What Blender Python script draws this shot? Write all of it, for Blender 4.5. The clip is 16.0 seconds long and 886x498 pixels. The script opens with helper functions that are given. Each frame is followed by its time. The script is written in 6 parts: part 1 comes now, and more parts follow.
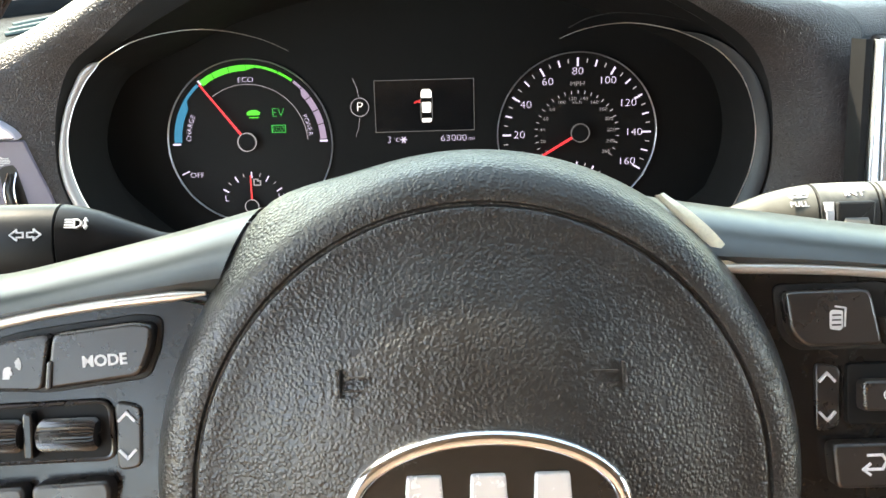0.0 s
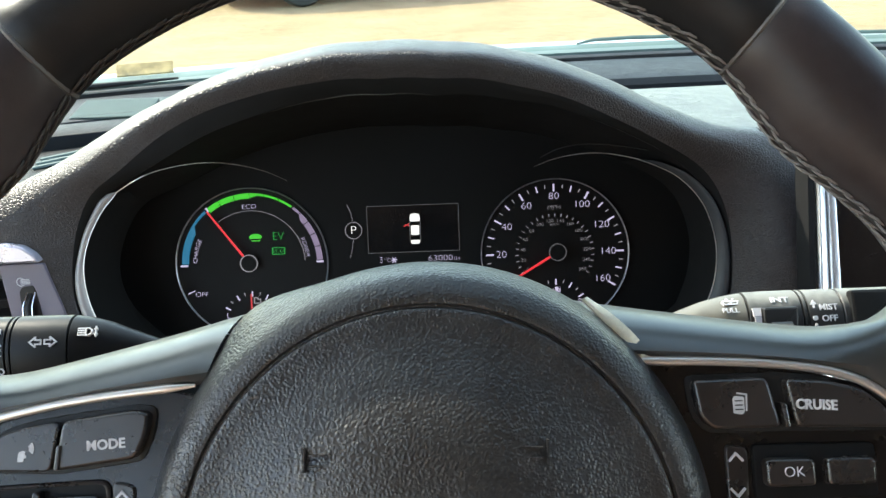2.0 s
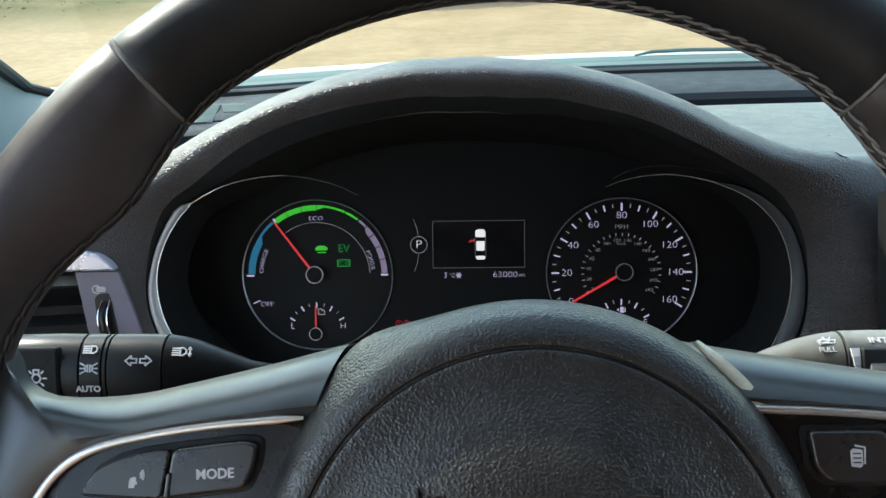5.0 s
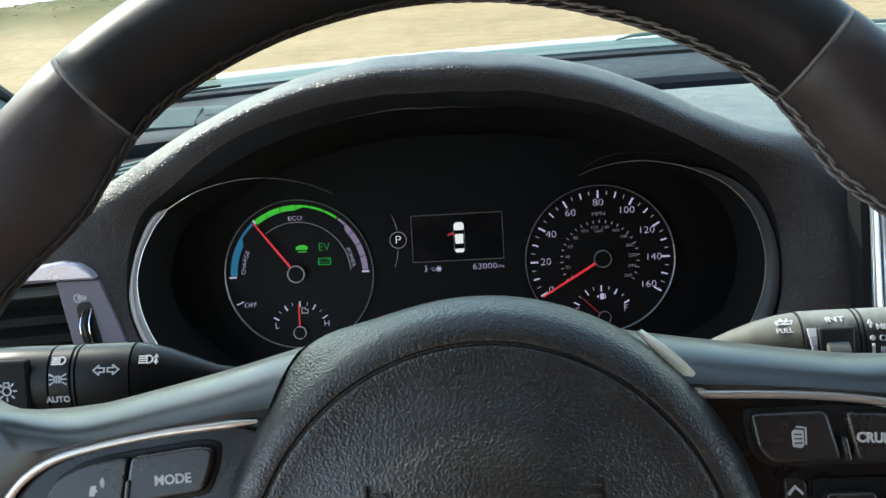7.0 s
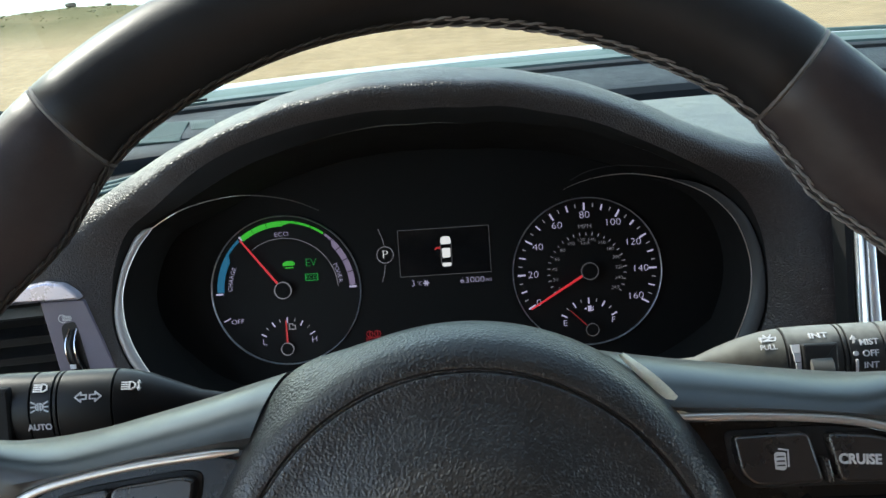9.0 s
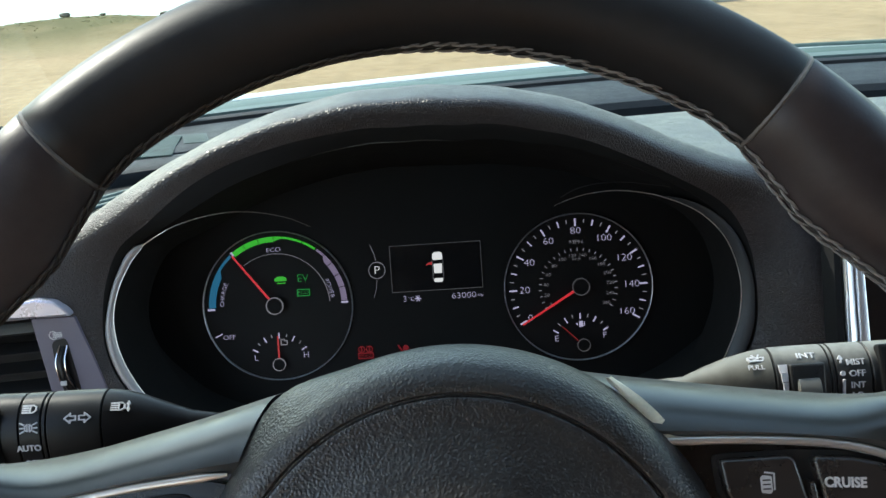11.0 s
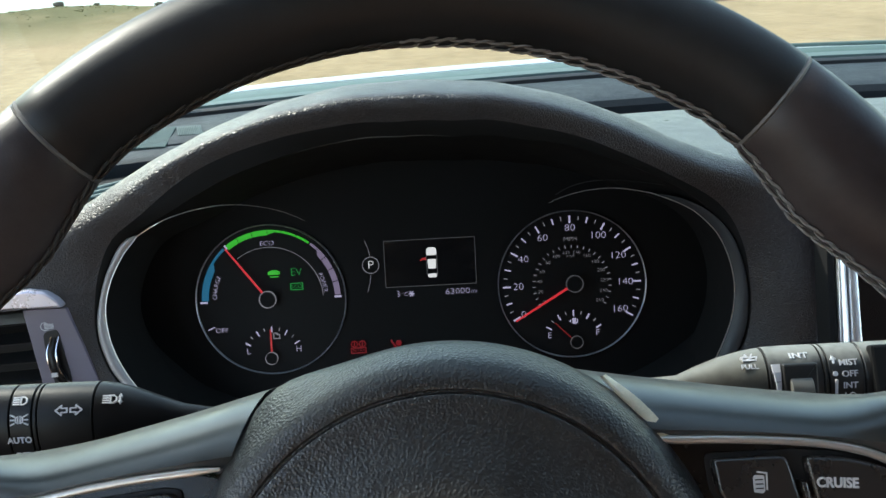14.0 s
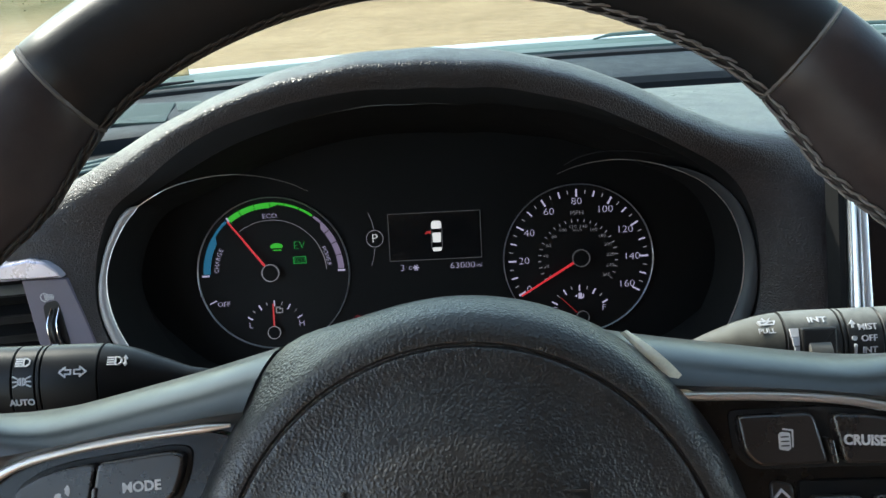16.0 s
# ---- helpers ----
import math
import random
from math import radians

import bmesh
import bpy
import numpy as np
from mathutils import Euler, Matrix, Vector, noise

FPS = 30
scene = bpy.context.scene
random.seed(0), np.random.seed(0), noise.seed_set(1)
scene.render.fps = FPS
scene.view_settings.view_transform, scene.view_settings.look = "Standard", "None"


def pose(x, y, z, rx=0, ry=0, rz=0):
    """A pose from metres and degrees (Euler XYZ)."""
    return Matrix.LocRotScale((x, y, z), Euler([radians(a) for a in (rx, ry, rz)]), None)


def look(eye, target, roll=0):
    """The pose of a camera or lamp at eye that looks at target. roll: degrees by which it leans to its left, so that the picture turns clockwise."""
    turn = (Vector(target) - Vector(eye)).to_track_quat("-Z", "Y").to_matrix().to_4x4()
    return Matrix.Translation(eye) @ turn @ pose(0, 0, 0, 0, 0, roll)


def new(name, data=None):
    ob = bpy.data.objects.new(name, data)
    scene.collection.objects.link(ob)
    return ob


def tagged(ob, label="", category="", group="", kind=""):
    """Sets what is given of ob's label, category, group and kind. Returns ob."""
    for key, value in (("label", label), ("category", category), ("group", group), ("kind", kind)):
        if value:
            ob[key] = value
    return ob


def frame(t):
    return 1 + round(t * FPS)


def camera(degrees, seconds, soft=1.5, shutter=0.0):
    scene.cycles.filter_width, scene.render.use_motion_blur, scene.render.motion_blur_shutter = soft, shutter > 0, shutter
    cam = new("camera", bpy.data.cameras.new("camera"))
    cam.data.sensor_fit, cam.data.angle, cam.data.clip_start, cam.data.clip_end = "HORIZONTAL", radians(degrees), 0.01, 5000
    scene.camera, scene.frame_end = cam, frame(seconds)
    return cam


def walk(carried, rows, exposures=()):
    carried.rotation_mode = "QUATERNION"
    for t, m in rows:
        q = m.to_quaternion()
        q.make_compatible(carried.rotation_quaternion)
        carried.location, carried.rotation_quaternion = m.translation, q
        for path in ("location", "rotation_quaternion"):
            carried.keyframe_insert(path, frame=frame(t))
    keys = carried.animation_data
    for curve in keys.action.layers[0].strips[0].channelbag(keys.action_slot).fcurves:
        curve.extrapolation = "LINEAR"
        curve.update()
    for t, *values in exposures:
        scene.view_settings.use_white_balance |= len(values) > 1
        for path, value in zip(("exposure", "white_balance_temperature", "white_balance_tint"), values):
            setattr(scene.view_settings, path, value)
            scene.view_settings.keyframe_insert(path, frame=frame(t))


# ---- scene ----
cam = camera(57.4, 16.0)
EXPOSURES = [(0.0, 3.7, 7700, 8), (0.5, 3.5, 7650, 8), (1.0, 3.1, 7500, 7), (1.5, 2.55, 7000, 6), (2.0, 2.85, 6900, 6), (2.4, 1.7, 6500, 5), (3.0, 1.6, 6500, 5), (3.5, 1.25, 6500, 5), (4.0, 2.05, 6500, 5), (4.5, 2.35, 6500, 5), (8.0, 2.35, 6500, 5), (9.0, 2.22, 6500, 5), (13.0, 2.14, 6500, 5), (16.0, 2.22, 6500, 5)]
PATH = [
    (0, (0.0108, -0.4521, 1.1527), (0.0317, 1.2429, 0.0913), -1.31),
    (0.2, (-0.0044, -0.4603, 1.1572), (0.081, 1.2457, 0.1169), 0.06),
    (0.5, (-0.0267, -0.4595, 1.1494), (0.1126, 1.2915, 0.193), 1.53),
    (0.8, (-0.038, -0.4628, 1.152), (0.1761, 1.3205, 0.2723), 1.51),
    (1, (-0.05, -0.466, 1.148), (0.142, 1.316, 0.26), 1.4),
    (1.2, (-0.0464, -0.4617, 1.1617), (0.0594, 1.3263, 0.2719), 0.07),
    (1.5, (-0.016, -0.448, 1.161), (0.022, 1.376, 0.342), -1.1),
    (2, (0.0246, -0.4836, 1.1635), (0.0307, 1.3532, 0.3722), -2.01),
    (2.5, (0.017, -0.484, 1.191), (0.006, 1.371, 0.443), -2.6),
    (3, (0.005, -0.48, 1.187), (-0.022, 1.378, 0.446), -2.5),
    (3.5, (0.002, -0.481, 1.179), (-0.042, 1.392, 0.48), -1.3),
    (4, (-0.001, -0.48, 1.175), (-0.061, 1.376, 0.432), -1.3),
    (4.5, (-0.001, -0.48, 1.173), (-0.079, 1.363, 0.4), -1.4),
    (5, (0.0047, -0.4786, 1.1722), (-0.0735, 1.3587, 0.3859), -1.53),
    (5.2, (0.015, -0.478, 1.175), (-0.069, 1.335, 0.336), -2.6),
    (7.5, (0.021, -0.481, 1.176), (-0.062, 1.347, 0.371), -4.2),
    (8, (0.0216, -0.4778, 1.1776), (-0.0462, 1.3507, 0.37), -4.22),
    (8.5, (0.023, -0.478, 1.178), (-0.045, 1.354, 0.377), -4.4),
    (9, (0.024, -0.478, 1.18), (-0.042, 1.355, 0.383), -4.5),
    (9.5, (0.026, -0.479, 1.183), (-0.039, 1.357, 0.391), -4.6),
    (12, (0.025, -0.477, 1.184), (-0.015, 1.367, 0.412), -4.0),
    (12.5, (0.024, -0.477, 1.182), (-0.015, 1.363, 0.4), -3.9),
    (13, (0.024, -0.478, 1.184), (-0.013, 1.363, 0.403), -3.7),
    (13.5, (0.023, -0.479, 1.186), (-0.015, 1.361, 0.403), -3.6),
    (14, (0.025, -0.477, 1.184), (-0.008, 1.36, 0.396), -3.4),
    (14.5, (0.0229, -0.4772, 1.1829), (-0.0036, 1.3557, 0.383), -3.23),
    (15, (0.024, -0.476, 1.182), (-0.006, 1.353, 0.375), -3.2),
    (15.5, (0.024, -0.478, 1.183), (-0.004, 1.352, 0.375), -3.2),
    (16, (0.019, -0.475, 1.173), (-0.007, 1.351, 0.358), -3.1),
]
walk(cam, [(t, look(eye, target, roll)) for t, eye, target, roll in PATH], EXPOSURES)

# ==== build ====
# ---------------------------------------------------------------- world, sun
world = bpy.data.worlds.new("world")
scene.world = world
world.use_nodes = True
wn = world.node_tree.nodes
sky = wn.new("ShaderNodeTexSky")
sky.sky_type, sky.sun_disc = "NISHITA", False
SUN_AZ, SUN_EL = radians(301), radians(40)      # clockwise from +y, above the horizon
sky.sun_elevation, sky.sun_rotation = SUN_EL, SUN_AZ
sky.dust_density, sky.air_density = 1.0, 1.0
wn["Background"].inputs["Strength"].default_value = 0.15
haze = wn.new("ShaderNodeHueSaturation")          # a pale, hazy coastal sky
haze.inputs["Saturation"].default_value = 0.85
world.node_tree.links.new(sky.outputs[0], haze.inputs["Color"])
world.node_tree.links.new(haze.outputs[0], wn["Background"].inputs["Color"])
sun = new("sun", bpy.data.lights.new("sun", "SUN"))
sun.data.energy, sun.data.angle, sun.data.color = 1.25, radians(0.6), (1.0, 0.95, 0.86)
sun_from = Vector((math.sin(SUN_AZ) * math.cos(SUN_EL), math.cos(SUN_AZ) * math.cos(SUN_EL), math.sin(SUN_EL)))
sun.matrix_world = look(sun_from * 30, (0, 0, 0))


# ---------------------------------------------------------------- materials
def material(name, color, rough=0.5, metal=0.0, spec=0.5, var=0.15, var_scale=60.0, grain=0.0, grain_scale=900.0,
             fine=0.0, fine_scale=2500.0, coat=0.0, emit=None, emit_strength=0.0, rough_var=0.08, wrinkle=False, world_space=False):
    """A surface with colour and gloss that vary at two scales; grain: depth of leather cells, fine: depth of a fine noise (metres)."""
    m = bpy.data.materials.new(name)
    m.use_nodes = True
    nt = m.node_tree
    n, l = nt.nodes, nt.links
    b = n["Principled BSDF"]
    b.inputs["Metallic"].default_value = metal
    b.inputs["Specular IOR Level"].default_value = spec
    b.inputs["Coat Weight"].default_value = coat
    b.inputs["Coat Roughness"].default_value = 0.08
    tc = n.new("ShaderNodeTexCoord")
    co = tc.outputs["Object"]
    if world_space:
        co = n.new("ShaderNodeNewGeometry").outputs["Position"]
    n1 = n.new("ShaderNodeTexNoise")
    n1.inputs["Scale"].default_value, n1.inputs["Detail"].default_value = var_scale, 6
    n2 = n.new("ShaderNodeTexNoise")
    n2.inputs["Scale"].default_value, n2.inputs["Detail"].default_value = var_scale * 11, 3
    l.new(co, n1.inputs["Vector"]), l.new(co, n2.inputs["Vector"])
    mixn = n.new("ShaderNodeMath")
    mixn.operation = "MULTIPLY_ADD"
    mixn.inputs[1].default_value = 0.35
    l.new(n2.outputs["Fac"], mixn.inputs[0]), l.new(n1.outputs["Fac"], mixn.inputs[2])
    ramp = n.new("ShaderNodeMapRange")
    ramp.inputs["From Min"].default_value, ramp.inputs["From Max"].default_value = 0.4, 1.0
    ramp.inputs["To Min"].default_value, ramp.inputs["To Max"].default_value = 1 - var, 1 + var
    l.new(mixn.outputs[0], ramp.inputs["Value"])
    mul = n.new("ShaderNodeVectorMath")
    mul.operation = "SCALE"
    mul.inputs[0].default_value = color
    l.new(ramp.outputs[0], mul.inputs["Scale"])
    l.new(mul.outputs[0], b.inputs["Base Color"])
    rr = n.new("ShaderNodeMapRange")
    rr.inputs["From Min"].default_value, rr.inputs["From Max"].default_value = 0.4, 1.0
    rr.inputs["To Min"].default_value, rr.inputs["To Max"].default_value = max(rough - rough_var, 0.02), min(rough + rough_var, 1)
    l.new(mixn.outputs[0], rr.inputs["Value"]), l.new(rr.outputs[0], b.inputs["Roughness"])
    last = None
    if grain:
        v = n.new("ShaderNodeTexVoronoi")
        v.feature = "DISTANCE_TO_EDGE" if not wrinkle else "F1"
        v.inputs["Scale"].default_value = grain_scale
        warp = n.new("ShaderNodeTexNoise")
        warp.inputs["Scale"].default_value = grain_scale * 0.6
        l.new(co, warp.inputs["Vector"])
        add = n.new("ShaderNodeVectorMath")
        add.operation = "MULTIPLY_ADD"
        add.inputs[1].default_value = (1.2 / grain_scale,) * 3
        l.new(warp.outputs["Color"], add.inputs[0]), l.new(co, add.inputs[2]), l.new(add.outputs[0], v.inputs["Vector"])
        mr = n.new("ShaderNodeMapRange")
        mr.inputs["From Min"].default_value, mr.inputs["From Max"].default_value = (0.0, 0.22) if not wrinkle else (0.7, 0.05)
        l.new(v.outputs["Distance"], mr.inputs["Value"])
        bump = n.new("ShaderNodeBump")
        bump.inputs["Strength"].default_value, bump.inputs["Distance"].default_value = 1.0, grain
        l.new(mr.outputs[0], bump.inputs["Height"])
        last = bump
    if fine:
        nf = n.new("ShaderNodeTexNoise")
        nf.inputs["Scale"].default_value, nf.inputs["Detail"].default_value = fine_scale, 4
        l.new(co, nf.inputs["Vector"])
        bump = n.new("ShaderNodeBump")
        bump.inputs["Strength"].default_value, bump.inputs["Distance"].default_value = 1.0, fine
        l.new(nf.outputs["Fac"], bump.inputs["Height"])
        if last:
            l.new(last.outputs[0], bump.inputs["Normal"])
        last = bump
    if last:
        l.new(last.outputs[0], b.inputs["Normal"])
    if emit:
        b.inputs["Emission Color"].default_value = (*emit, 1)
        b.inputs["Emission Strength"].default_value = emit_strength
    return m


def lit(name, color, strength=1.0):
    return material(name, tuple(c * 0.1 for c in color), 0.5, emit=color, emit_strength=strength, var=0.02)


RIM_LEATHER = material("rim_leather", (0.014, 0.0134, 0.0138), 0.44, spec=0.25, fine=0.00003, fine_scale=1500, var=0.35, var_scale=22, rough_var=0.16)
GRIP_LEATHER = material("grip_leather", (0.034, 0.0262, 0.0258), 0.45, spec=0.34, fine=0.00004, fine_scale=1300, var=0.40, var_scale=22, rough_var=0.16)
SEAM = material("seam_piping", (0.085, 0.074, 0.068), 0.5)
# darker copy of THREAD; also paints the shade on the rim's left stitches
DARK_THREAD = material("dark_thread", (0.045, 0.039, 0.036), 0.75, fine=0.0001, fine_scale=4000)
THREAD = material("grey_thread", (0.17, 0.155, 0.145), 0.75, fine=0.0001, fine_scale=4000)
PAD = material("pad_vinyl", (0.0195, 0.0182, 0.0170), 0.37, spec=0.62, grain=0.00015, grain_scale=1150, wrinkle=True, var=0.2)
SPOKE = material("spoke_plastic", (0.032, 0.0352, 0.0350), 0.36, spec=1.0, fine=0.00001, fine_scale=5000, var=0.15)
PIANO = material("switch_panel_plastic", (0.0105, 0.0090, 0.0082), 0.26, spec=0.6, var=0.1)
BUTTON = material("button_plastic", (0.023, 0.0188, 0.0165), 0.30, spec=0.8, fine=0.00001, fine_scale=6000)
CHROME = material("satin_chrome", (0.80, 0.74, 0.68), 0.30, metal=0.8, var=0.03, rough_var=0.02)
STRIP = material("cool_satin_chrome", (0.74, 0.77, 0.79), 0.36, metal=0.85, var=0.02, rough_var=0.02)
CAP = material("lilac_satin_trim", (0.66, 0.64, 0.74), 0.30, metal=0.55, var=0.05)
BRIGHT = material("bright_chrome", (0.75, 0.75, 0.77), 0.10, metal=1.0, var=0.04, rough_var=0.04)
# one bezel finish in two tones: left painted as lit, right as shaded
BEZEL_LIT = material("lit_bezel_satin", (0.36, 0.345, 0.335), 0.42, metal=0.35, spec=0.7, var=0.06)
BEZEL_SHADED = material("shaded_bezel_satin", (0.040, 0.044, 0.046), 0.48, spec=0.5, var=0.06)
HOOD = material("hood_vinyl", (0.025, 0.0202, 0.0195), 0.40, spec=0.62, grain=0.00020, grain_scale=580, var=0.2)
DASH = material("dash_vinyl", (0.055, 0.060, 0.064), 0.34, spec=0.7, grain=0.00012, grain_scale=700, fine=0.00002, var=0.15)
REARDASH = material("dash_rear_vinyl", (0.018, 0.020, 0.023), 0.55, spec=0.25, grain=0.00010, grain_scale=700, var=0.15)
DARKDASH = material("dash_dark_plastic", (0.016, 0.017, 0.018), 0.6, spec=0.2, grain=0.00008, grain_scale=800, var=0.15)
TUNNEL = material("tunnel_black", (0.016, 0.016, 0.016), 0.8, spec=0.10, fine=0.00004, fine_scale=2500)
FACE = material("dial_black", (0.008, 0.008, 0.008), 0.6, spec=0.14, var=0.05)
FACE2 = material("dial_black_satin", (0.009, 0.009, 0.009), 0.55, spec=0.16, var=0.05)
RING = material("dial_ring_silver", (0.40, 0.40, 0.41), 0.38, metal=0.6)
STALK = material("stalk_plastic", (0.010, 0.0102, 0.0105), 0.36, spec=0.30, fine=0.00003, fine_scale=3500)
# paler copy of STALK, sunlight put into its base colour
STALK_PALE = material("pale_stalk_plastic", (0.115, 0.111, 0.095), 0.55, spec=0.9, var=0.25, var_scale=120)
MARK = material("white_print", (0.66, 0.66, 0.68), 0.55, var=0.05)
BUTTON_MARK = material("worn_button_print", (0.56, 0.55, 0.54), 0.5, var=0.2, var_scale=400)
VENT = material("vent_plastic", (0.020, 0.020, 0.021), 0.45, fine=0.00002, fine_scale=3000)
PLATE = material("vent_plate_plastic", (0.17, 0.155, 0.20), 0.38, fine=0.00002, fine_scale=4000, var=0.06)
# light caught along the airbag cover's edge, put into the base colour
CREAM = material("lit_edge", (0.74, 0.70, 0.55), 0.42, var=0.25, var_scale=200)
PILLAR = material("pillar_trim_grey", (0.23, 0.26, 0.235), 0.7, fine=0.00006, fine_scale=2500, var=0.06)
LINER = material("headliner_grey", (0.22, 0.20, 0.18), 0.9, fine=0.0002, fine_scale=1500, var=0.06)
CABIN = material("cabin_trim_brown", (0.24, 0.16, 0.115), 0.7, fine=0.0001, fine_scale=1200, var=0.1)
CLOTH = material("dark_carpet", (0.10, 0.085, 0.075), 0.95, fine=0.0003, fine_scale=900, var=0.15)
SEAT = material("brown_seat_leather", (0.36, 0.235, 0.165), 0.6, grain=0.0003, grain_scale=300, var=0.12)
WHITEPAINT = material("white_car_paint", (0.80, 0.80, 0.79), 0.25, coat=0.8, var=0.03)
COWL = material("cowl_plastic", (0.10, 0.145, 0.135), 0.62, fine=0.0001, fine_scale=900, var=0.2)
STICKER = material("pale_yellow_paper", (0.44, 0.30, 0.13), 0.6, var=0.65, var_scale=70)
BADGE = material("badge_silver", (0.72, 0.71, 0.70), 0.28, metal=0.35, var=0.04)
SEAL = material("black_rubber", (0.012, 0.012, 0.012), 0.6)
SCREEN = material("screen_black", (0.006, 0.006, 0.007), 0.22, var=0.03)
REDPAINT = material("red_car_paint", (0.40, 0.06, 0.055), 0.3, coat=0.8, var=0.06, var_scale=4)
TYRE = material("tyre_rubber", (0.02, 0.02, 0.02), 0.8, var=0.2)
CARGLASS = material("dark_car_glass", (0.02, 0.025, 0.028), 0.06)
LAMPGLASS = material("lamp_glass", (0.5, 0.5, 0.5), 0.1, coat=1.0)
STONE = material("pale_stone", (0.55, 0.53, 0.50), 0.85, fine=0.01, fine_scale=30, var=0.2, var_scale=6)
ROCK = material("brown_rock", (0.13, 0.11, 0.08), 0.9, fine=0.02, fine_scale=12, var=0.3, var_scale=4)
GRASS = material("dry_grass", (0.26, 0.22, 0.10), 0.85, var=0.4, var_scale=3)

GLOW_WHITE = lit("glow_white", (0.56, 0.52, 0.76), 0.15)
GLOW_DIM = lit("glow_dim", (0.42, 0.41, 0.47), 0.085)
GLOW_FAINT = lit("glow_faint", (0.42, 0.42, 0.46), 0.030)
GLOW_GREEN = lit("glow_green", (0.05, 0.56, 0.03), 0.15)
GLOW_GREEN_DIM = lit("glow_green_dim", (0.02, 0.45, 0.07), 0.11)
GLOW_BLUE = lit("glow_blue", (0.015, 0.17, 0.33), 0.13)
GLOW_PURPLE = lit("glow_purple", (0.34, 0.27, 0.44), 0.10)
GLOW_RED = lit("glow_red", (0.74, 0.035, 0.050), 0.16)
GLOW_RED_DIM = lit("glow_red_dim", (0.80, 0.045, 0.050), 0.10)
GLOW_RED_FAINT = lit("glow_red_faint", (0.80, 0.045, 0.055), 0.035)
GLOW_WARN = lit("glow_warning_red", (0.75, 0.02, 0.04), 0.038)
GLOW_ICON = lit("glow_icon", (0.80, 0.80, 0.82), 0.19)


def sunlit_dust_plastic(name, color, sunlit_dust, low, high):
    """Dark moulded plastic; dust and sunlight on its upward faces are painted in pale, broken up by noise."""
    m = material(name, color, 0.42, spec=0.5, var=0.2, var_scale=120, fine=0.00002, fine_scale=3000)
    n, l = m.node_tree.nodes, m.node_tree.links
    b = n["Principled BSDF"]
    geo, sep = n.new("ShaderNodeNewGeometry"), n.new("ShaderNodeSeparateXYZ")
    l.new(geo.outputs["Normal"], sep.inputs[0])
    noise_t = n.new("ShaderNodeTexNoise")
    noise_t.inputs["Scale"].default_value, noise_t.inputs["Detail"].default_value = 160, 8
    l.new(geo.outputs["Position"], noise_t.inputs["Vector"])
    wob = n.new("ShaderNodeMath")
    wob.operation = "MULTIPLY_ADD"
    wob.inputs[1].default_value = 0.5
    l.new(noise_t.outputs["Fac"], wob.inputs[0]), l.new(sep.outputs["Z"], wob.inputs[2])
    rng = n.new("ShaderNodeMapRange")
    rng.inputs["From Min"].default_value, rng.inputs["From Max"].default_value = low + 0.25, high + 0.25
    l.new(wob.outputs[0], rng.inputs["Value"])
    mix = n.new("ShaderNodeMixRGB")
    mix.inputs[2].default_value = (*sunlit_dust, 1)
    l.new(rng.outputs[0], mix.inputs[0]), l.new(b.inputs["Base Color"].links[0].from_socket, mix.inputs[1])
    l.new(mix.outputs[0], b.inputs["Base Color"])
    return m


# the base is toned paler than the barrel for the light it catches
STALK_GREY = sunlit_dust_plastic("sunlit_dust_stalk_base", (0.060, 0.058, 0.050), (0.18, 0.176, 0.15), 0.45, 0.95)
STALK_DARK = sunlit_dust_plastic("sunlit_dust_stalk_barrel", (0.022, 0.022, 0.021), (0.24, 0.235, 0.205), 0.70, 1.0)


